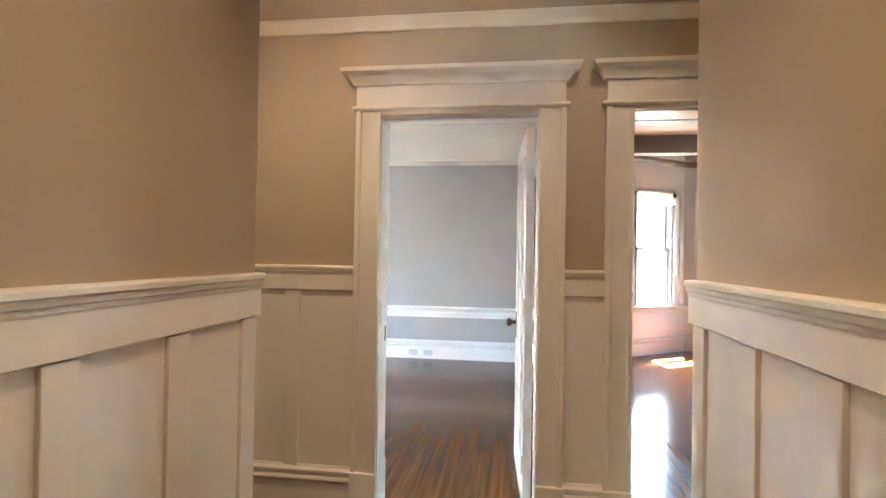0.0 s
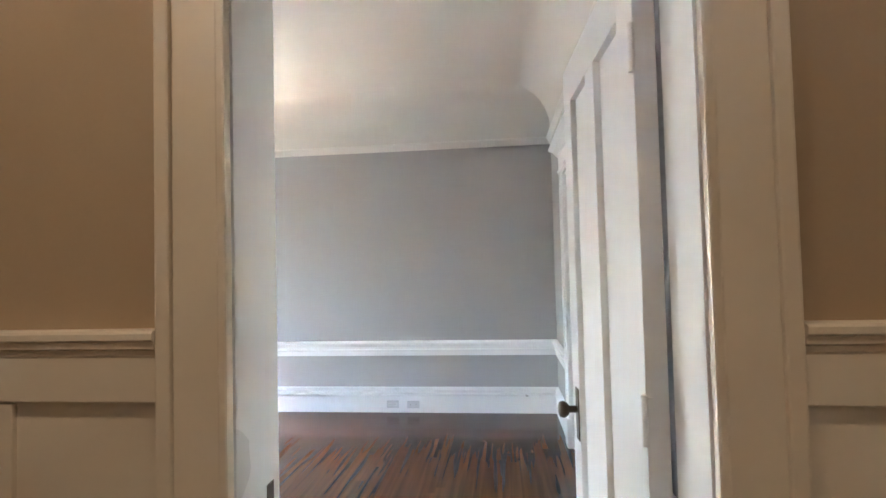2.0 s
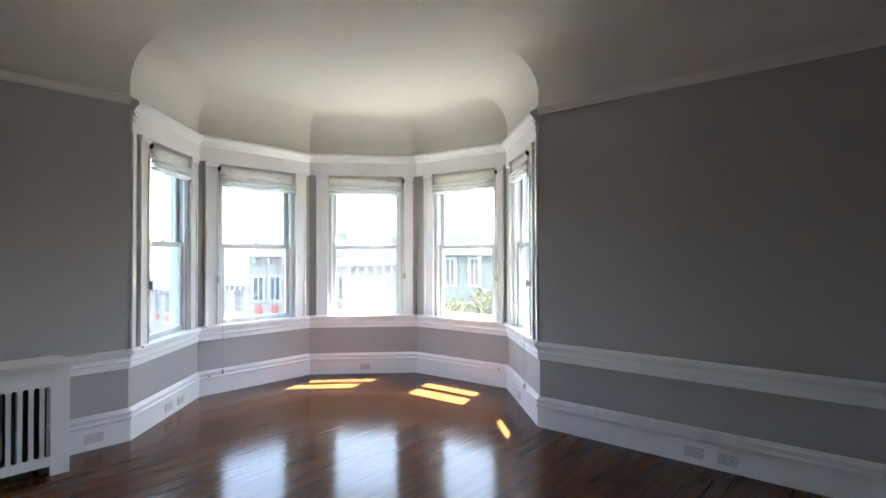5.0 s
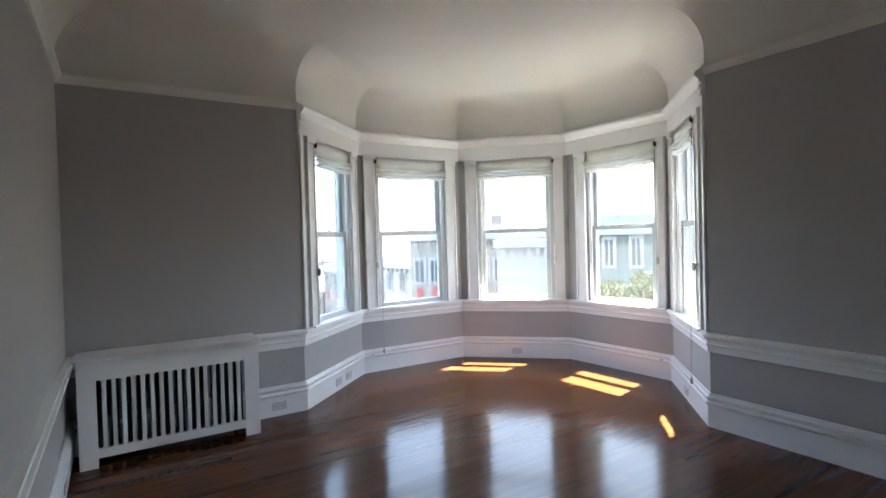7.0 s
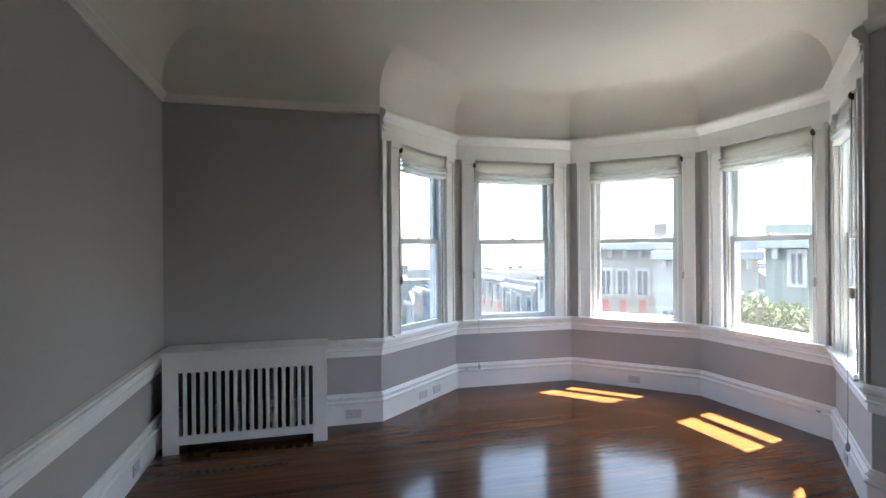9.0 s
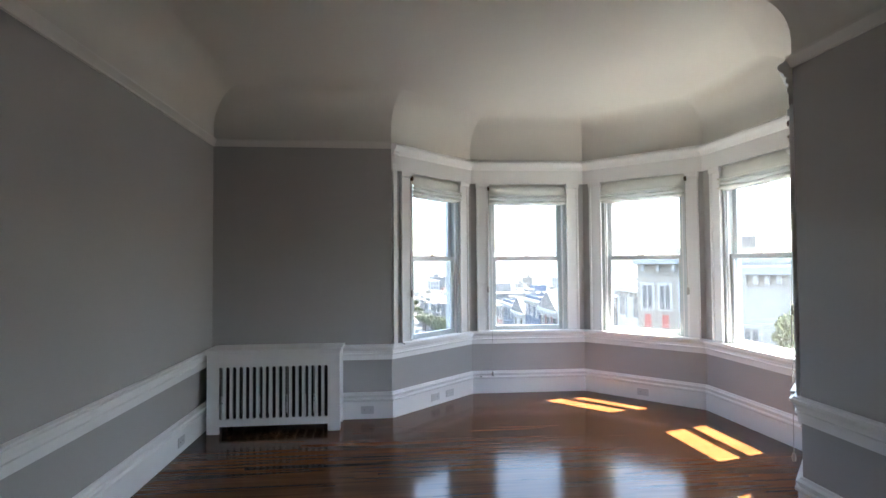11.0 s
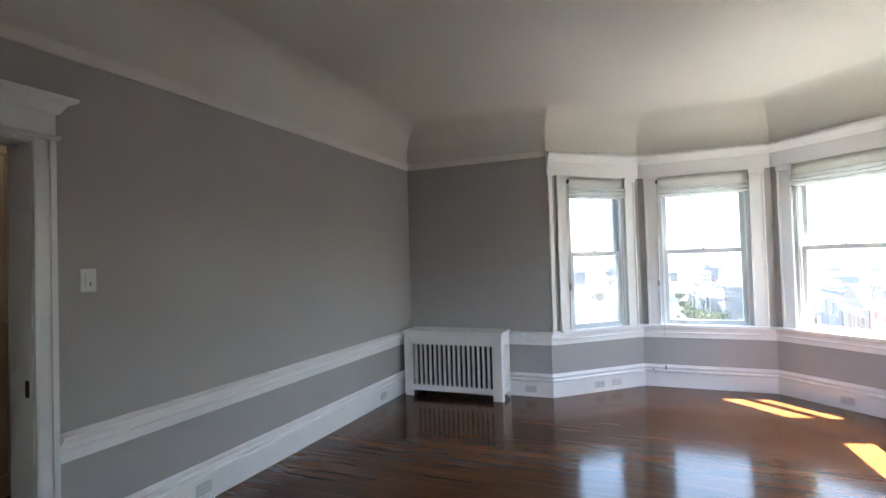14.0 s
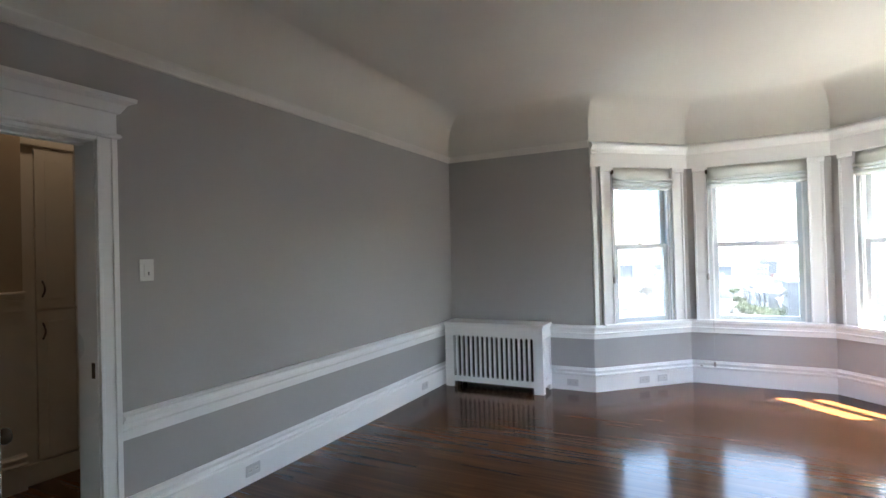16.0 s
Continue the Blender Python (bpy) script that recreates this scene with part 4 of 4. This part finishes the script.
def house(m, w, d, h, paint, label, storeys=3, bays=3, panels=None, pitched=False, group="town houses", openings=None):
    """A town house, its front on local y = 0 facing -y, with cornice, roof and windows."""
    t = thing("house", m, label, "house", group)
    part("wall", boxed(-w / 2, w / 2, 0, d, -4, h), paint, t)
    if pitched:
        bm = bmesh.new()
        prof = [(-w / 2 - 0.3, h - 0.1), (0, h + w * 0.28), (w / 2 + 0.3, h - 0.1)]
        f = [[bm.verts.new((x, y, z)) for x, z in prof] for y in (-0.3, d + 0.3)]
        bm.faces.new(f[0]); bm.faces.new(f[1][::-1])
        for a, b in ((0, 1), (1, 2), (2, 0)):
            bm.faces.new((f[0][a], f[0][b], f[1][b], f[1][a]))
        part("roof", bm, ROOF_M, t)
    else:
        roof = part("roof", boxed(-w / 2 + 0.2, w / 2 - 0.2, 0.2, d - 0.2, h - 0.05, h + 0.06), ROOF_M, t)
        part("parapet", sweep([(-w / 2, 0), (w / 2, 0), (w / 2, d), (-w / 2, d)], [(0, h - 0.02), (0.2, h - 0.02), (0.2, h + 0.35), (0, h + 0.35)], True), paint, t)
        part("chimney", boxed(w * 0.2, w * 0.2 + 0.7, d * 0.5, d * 0.5 + 0.7, h + 0.03, h + 1.1, bevel=0.03), ROOF_M, roof)
    corn = part("cornice", boxed(-w / 2 - 0.15, w / 2 + 0.15, -0.45, 0.02, h - 0.45, h - 0.1, bevel=0.05), FRAME_M, t)
    for k in range(9):
        x = -w / 2 + 0.3 + k * (w - 0.6) / 8
        part("bracket", boxed(x - 0.08, x + 0.08, -0.3, 0.01, h - 0.8, h - 0.45, bevel=0.02), FRAME_M, corn)
    step = h / storeys
    grid = [(-w / 2 + (k + 0.5) * w / bays, s * step + step * 0.32, min(0.45, w / bays * 0.24), step * 0.46) for s in range(storeys) for k in range(bays)]
    for x, z, ww, wh in openings or grid:
        fr = part("window", boxed(x - ww - 0.12, x + ww + 0.12, -0.1, 0.02, z - 0.12, z + wh + 0.15, bevel=0.02), FRAME_M, t)
        part("pane", boxed(x - ww, x - 0.03, -0.115, -0.08, z, z + wh), PANE_DARK, fr)
        part("pane", boxed(x + 0.03, x + ww, -0.115, -0.08, z, z + wh), PANE_DARK, fr)
        if panels:
            part("spandrel_panel", boxed(x - ww * 0.7, x + ww * 0.7, -0.07, 0.02, z - 0.95, z - 0.3), panels, fr)
    return t


def face_towards(x, y, yaw, z):
    return pose(x, y, z, 0, 0, yaw)


# the near houses across the way
sage_windows = [(x, z, 0.15, 1.0) for z in (0.22 - GROUND, -3.3 - GROUND, -6.7 - GROUND) for x in (-6.6, -5.6, -3.9, -2.0, 1.2, 4.4, 5.4)]
house(face_towards(-6.15, 16.6, 36, GROUND), 15.0, 9, 11.35, HOUSE_PAINT[5], "sage green stucco house with white-framed windows", group="near houses", openings=sage_windows)
house(face_towards(-21.5, 13.0, 52, GROUND), 6.5, 10, 11.3, HOUSE_PAINT[0], "cream row house with red panels and a bracketed cornice", panels=BRICKRED, group="near houses", openings=[(x, z, 0.23, 1.2) for z in (8.55, 5.35, 2.15) for x in (-2.75, -1.9, -0.95, -0.1, 0.85, 1.7, 2.6)])
house(face_towards(-15.0, 12.2, 50, GROUND), 3.6, 9, 10.9, HOUSE_PAINT[1], "plain white row house", group="near houses", openings=[(-1.3, z, 0.22, 1.2) for z in (1.2, 4.4, 7.2)])

protos = [
    house(pose(-34, 15.5, ground_height(-34, 15), 0, 0, 0), 7, 12, 10.2, HOUSE_PAINT[1], "white row house on the sloping street", 3, 3),
    house(pose(-41.4, 15.5, ground_height(-41, 15), 0, 0, 0), 7, 12, 9.4, HOUSE_PAINT[2], "grey row house on the sloping street", 2, 3),
    house(pose(-48.8, 15.5, ground_height(-49, 15), 0, 0, 0), 7, 12, 10.6, HOUSE_PAINT[0], "cream row house with red panels", 3, 3, BRICKRED),
    house(pose(-56.2, 15.5, ground_height(-56, 15), 0, 0, 0), 7, 12, 8.6, HOUSE_PAINT[3], "rose painted house with a pitched roof", 2, 3, None, True),
    house(pose(-63.6, 15.5, ground_height(-64, 15), 0, 0, 0), 7, 12, 9.9, HOUSE_PAINT[4], "dark blue row house on the sloping street", 3, 3),
    house(pose(-71.0, 15.5, ground_height(-71, 15), 0, 0, 0), 7, 12, 8.2, HOUSE_PAINT[1], "white house with a pitched roof", 2, 2, None, True),
]
rng = random.Random(5)
for row, (y, turn) in enumerate(((15.5, 0), (-9.0, 180), (42, 0), (30, 180), (-20, 0))):
    for k in range(9):
        x = -34 - 7.4 * k
        if row == 0 and k < 6:
            continue
        if row in (1, 4) and k < 2:
            continue
        o = protos[(0, 2, 5, 1)[rng.randrange(4)] if row in (1, 4) else rng.randrange(6)]
        copy_thing(o, pose(x, y, ground_height(x, y) - rng.uniform(0, 1.4), 0, 0, turn))


def far_house(m, w, d, h, paint, roof, label, rows=2):
    """A plain far house: wall block, overhanging roof slab or gable, rows of windows facing local -y."""
    t = thing("house", m, label, "house", "hillside houses")
    part("wall", boxed(-w / 2, w / 2, -d / 2, d / 2, -6, h), paint, t)
    part("roof", boxed(-w / 2 - 0.25, w / 2 + 0.25, -d / 2 - 0.35, d / 2 + 0.25, h, h + 0.35, bevel=0.08), roof, t)
    part("stair_head", boxed(-w * 0.3, -w * 0.02, 0, d * 0.3, h + 0.3, h + 2.2, bevel=0.05), paint, t)
    for s in range(rows):
        for k in range(3):
            x, z = (k - 1) * w * 0.3, h - 2.6 - s * 3.1
            part("window", boxed(x - 0.6, x + 0.6, -d / 2 - 0.06, -d / 2 + 0.05, z, z + 1.5), PANE_DARK, t)
    return t


PALE_ROOF = surface("pale_flat_roof", (0.28, 0.275, 0.265), 0.9, vary=0.12, fine=3, coarse=0.2)
far = [far_house(pose(-104 - 12 * k, (38, 52, 34, 62, 44)[k], ground_height(-104 - 12 * k, (38, 52, 34, 62, 44)[k]), 0, 0, 90), w, d, h, HOUSE_PAINT[c], rf, lab) for k, (w, d, h, c, rf, lab) in enumerate((
    (7, 13, 9.5, 1, PALE_ROOF, "white flat-roofed house on the far hillside"), (9, 12, 8.0, 0, ROOF_M, "cream flat-roofed house on the far hillside"),
    (8, 15, 11.0, 2, PALE_ROOF, "grey flat-roofed house on the far hillside"), (7, 11, 7.5, 3, ROOF_M, "rose painted house on the far hillside"),
    (14, 16, 13.0, 4, PALE_ROOF, "large dark blue apartment block in the town")))]
picks = (0, 0, 0, 1, 1, 2, 3, 0, 1, 0, 2, 1)
for ring in range(8):
    for k in range(24):
        a = math.radians(126 + 4.5 * k + rng.uniform(-1.2, 1.2))
        dist = 112 + 46 * ring + rng.uniform(-9, 9)
        x, y = dist * math.cos(a), dist * math.sin(a)
        if -16 < y < 20 and ring < 4:
            continue
        o = far[4] if rng.random() < 0.02 else far[picks[rng.randrange(12)]]
        copy_thing(o, pose(x, y, ground_height(x, y) + rng.uniform(-1.5, 2.5), 0, 0, math.degrees(a) + 90 + 180 + rng.choice((-22, 8, 8, 60))))

# houses on both sides of the street, further down the hill
for k in range(20):
    for y, turn in ((17.5, 0), (-14.5, 180)):
        x = -104 - 8.6 * k - rng.uniform(0, 0.8)
        copy_thing(far[picks[rng.randrange(12)]], pose(x, y + rng.uniform(-0.8, 0.8), ground_height(x, y) + rng.uniform(-2.5, 0.8), 0, 0, turn))


def tree(m, height, spread, seed, leaves, label, leaf_material, size=0.16):
    r = random.Random(seed)
    t = thing("tree", m, label, "tree", "street trees")
    bm = bmesh.new()
    rod(bm, (0, 0, 0), (0.1, 0, height * 0.6), 0.16, 10, 0.09)
    tips = []
    for k in range(9):
        a, lift = k * 2.4, r.uniform(0.35, 0.6)
        start = Vector((0.1 * lift, 0, height * lift))
        tip = Vector((math.cos(a) * spread * r.uniform(0.4, 0.75), math.sin(a) * spread * r.uniform(0.4, 0.75), height * r.uniform(0.72, 0.95)))
        rod(bm, start, tip, 0.06, 6, 0.02)
        tips.append(tip)
    part("trunk", bm, DARKWOOD, t)
    bm = bmesh.new()
    tips += [Vector((0, 0, height * 0.9)), Vector((spread * 0.2, 0, height * 0.8))]
    for k in range(leaves):
        c = tips[k % len(tips)]
        v = Vector((r.gauss(0, 1), r.gauss(0, 1), r.gauss(0, 0.75)))
        v = v.normalized() * (spread * 0.42 * r.uniform(0.55, 1.05))
        p = c + v
        mm = Matrix.Translation(p) @ Euler((r.uniform(0, 6), r.uniform(0, 6), r.uniform(0, 6))).to_matrix().to_4x4()
        s = size * r.uniform(0.6, 1.2)
        q = [bm.verts.new(mm @ Vector(c2)) for c2 in ((-s, 0, 0), (0, s * 0.5, s * 0.12), (s, 0, 0), (0, -s * 0.5, s * 0.12))]
        bm.faces.new(q)
    part("crown", bm, leaf_material, t)
    return t


LEAF = surface("leaf_green", (0.115, 0.14, 0.04), 0.6, vary=0.35, fine=3, coarse=0.8)
LEAF2 = surface("leaf_dark_green", (0.06, 0.08, 0.028), 0.6, vary=0.35, fine=3, coarse=0.8)
tree(Matrix.Translation((-4.9, 5.0, GROUND)), 10.45, 1.0, 3, 9000, "light green leafy tree before a sage house", LEAF, 0.075)
tree(Matrix.Translation((-2.9, 5.3, GROUND)), 10.75, 1.25, 8, 9000, "light green leafy tree before a sage house", LEAF, 0.075)
st = tree(Matrix.Translation((-68, 7.5, ground_height(-68, 7) + 0.5)), 6.0, 2.2, 4, 1500, "dark green street tree on the pavement", LEAF2, 0.3)
for x, y in ((-84, -4.3), (-98, 7.4), (-112, 7.5), (-118, -4.3), (-134, 7.5), (-150, -4.3), (-165, 7.4), (-172, -4.4), (-181, 7.5), (-195, 7.3), (-206, -4.3), (-222, 7.5), (-240, -4.2), (-262, 7.4)):
    copy_thing(st, pose(x, y, ground_height(x, y) + 0.5, 0, 0, x * 7))


def car(m, paint, label):
    t = thing("car", m, label, "car", "parked cars")
    part("body", boxed(-2.1, 2.1, -0.85, 0.85, 0.28, 0.85, bevel=0.14), paint, t)
    bm = boxed(-1.3, 1.2, -0.72, 0.72, 0.84, 1.42)
    for v in bm.verts:
        if v.co.z > 1.2:
            v.co.x *= 0.72
            v.co.y *= 0.86
    bmesh.ops.bevel(bm, geom=bm.edges[:], offset=0.06, segments=2, affect="EDGES")
    part("cabin", bm, PANE_DARK, t, "dark glazed cabin")
    part("roof", boxed(-0.85, 0.8, -0.6, 0.6, 1.41, 1.45, bevel=0.015), paint, t)
    for x in (-1.3, 1.3):
        for y in (-0.8, 0.8):
            part("wheel", rod(bmesh.new(), (x, y - 0.1, 0.31), (x, y + 0.1, 0.31), 0.31, 16), DARK, t)
    return t


paints = [surface("car_paint_" + n, c, 0.25, vary=0.03, coat=0.6) for n, c in (("white", (0.75, 0.75, 0.74)), ("black", (0.03, 0.03, 0.03)), ("silver", (0.4, 0.4, 0.42)))]
cars = [car(pose(-44, -1.8, ground_height(-44, 4) + 0.35), paints[0], "white parked car at the kerb"), car(pose(-56, 4.9, ground_height(-56, 4) + 0.35), paints[1], "black parked car at the kerb"), car(pose(-70, -1.8, ground_height(-70, 4) + 0.35), paints[2], "silver parked car at the kerb")]
for k in range(22):
    x = -82 - 8.5 * k
    copy_thing(cars[k % 3], pose(x, -1.8 if k % 2 else 4.9, ground_height(x, 4) + 0.35))

# ---------------------------------------------------------------- floors
bm = bmesh.new()
prism(bm, offset_points(ROOM, -0.16, True), -0.16, -0.012)
box(bm, -0.7, 8.0, -8.3, -4.106, -0.16, -0.012)
prism(bm, offset_points(EAST, -0.1, True), -0.16, -0.0125)
floor = tagged(part("floor", bm, FLOOR_SUB), "dark reddish varnished strip wood floor", "floor", kind="structure")


def crossings(loop, x):
    ys = []
    for a, b in zip(loop, loop[1:] + loop[:1]):
        if (a[0] - x) * (b[0] - x) < 0:
            ys.append(a[1] + (b[1] - a[1]) * (x - a[0]) / (b[0] - a[0]))
    return (min(ys), max(ys)) if len(ys) >= 2 else None


def board(bm, x0, x1, y0, y1, r):
    vs = [bm.verts.new((x, y, 0.0)) for x, y in ((x0, y0), (x1, y0), (x1, y1), (x0, y1))]
    lo = [bm.verts.new((v.co.x, v.co.y, -0.012)) for v in vs]
    bm.faces.new(vs)
    for k in range(4):
        bm.faces.new((vs[k], lo[k], lo[(k + 1) % 4], vs[(k + 1) % 4]))


def lay_boards(loop, x0, x1, width, r, each=None, bm=None, cut=None):
    x = x0
    while x < x1:
        span = crossings(loop, x + width / 2)
        if span:
            lo, hi = span
            y = lo - r.uniform(0, 1.4)
            while y < hi:
                n = y + r.uniform(1.3, 2.7)
                a, b = max(y, lo), min(n, hi)
                if b - a > 0.05:
                    if each is not None:
                        one = bmesh.new()
                        board(one, x, x + width, a, b, r)
                        part("plank", one, FLOOR, each)
                    else:
                        board(bm, x, x + width, a, b, r)
                y = n
        x += width


r = random.Random(11)
inside = [tuple(q) for q in offset_points(ROOM, -0.06, True)]
lay_boards(inside, -3.2, 2.84, 0.0605, r, each=floor)
bm = bmesh.new()
lay_boards([(HALL_W - 0.12, -8.3), (HALL_E, -8.3), (HALL_E, -4.0), (HALL_W - 0.12, -4.0)], HALL_W - 0.12, HALL_E, 0.0605, r, bm=bm)
lay_boards([tuple(q) for q in offset_points(EAST, -0.05, True)], 2.85, 8.0, 0.0605, r, bm=bm)
tagged(part("floor_boards", bm, FLOOR), "varnished strip boards of the hall and next room", "floor", kind="stuff")
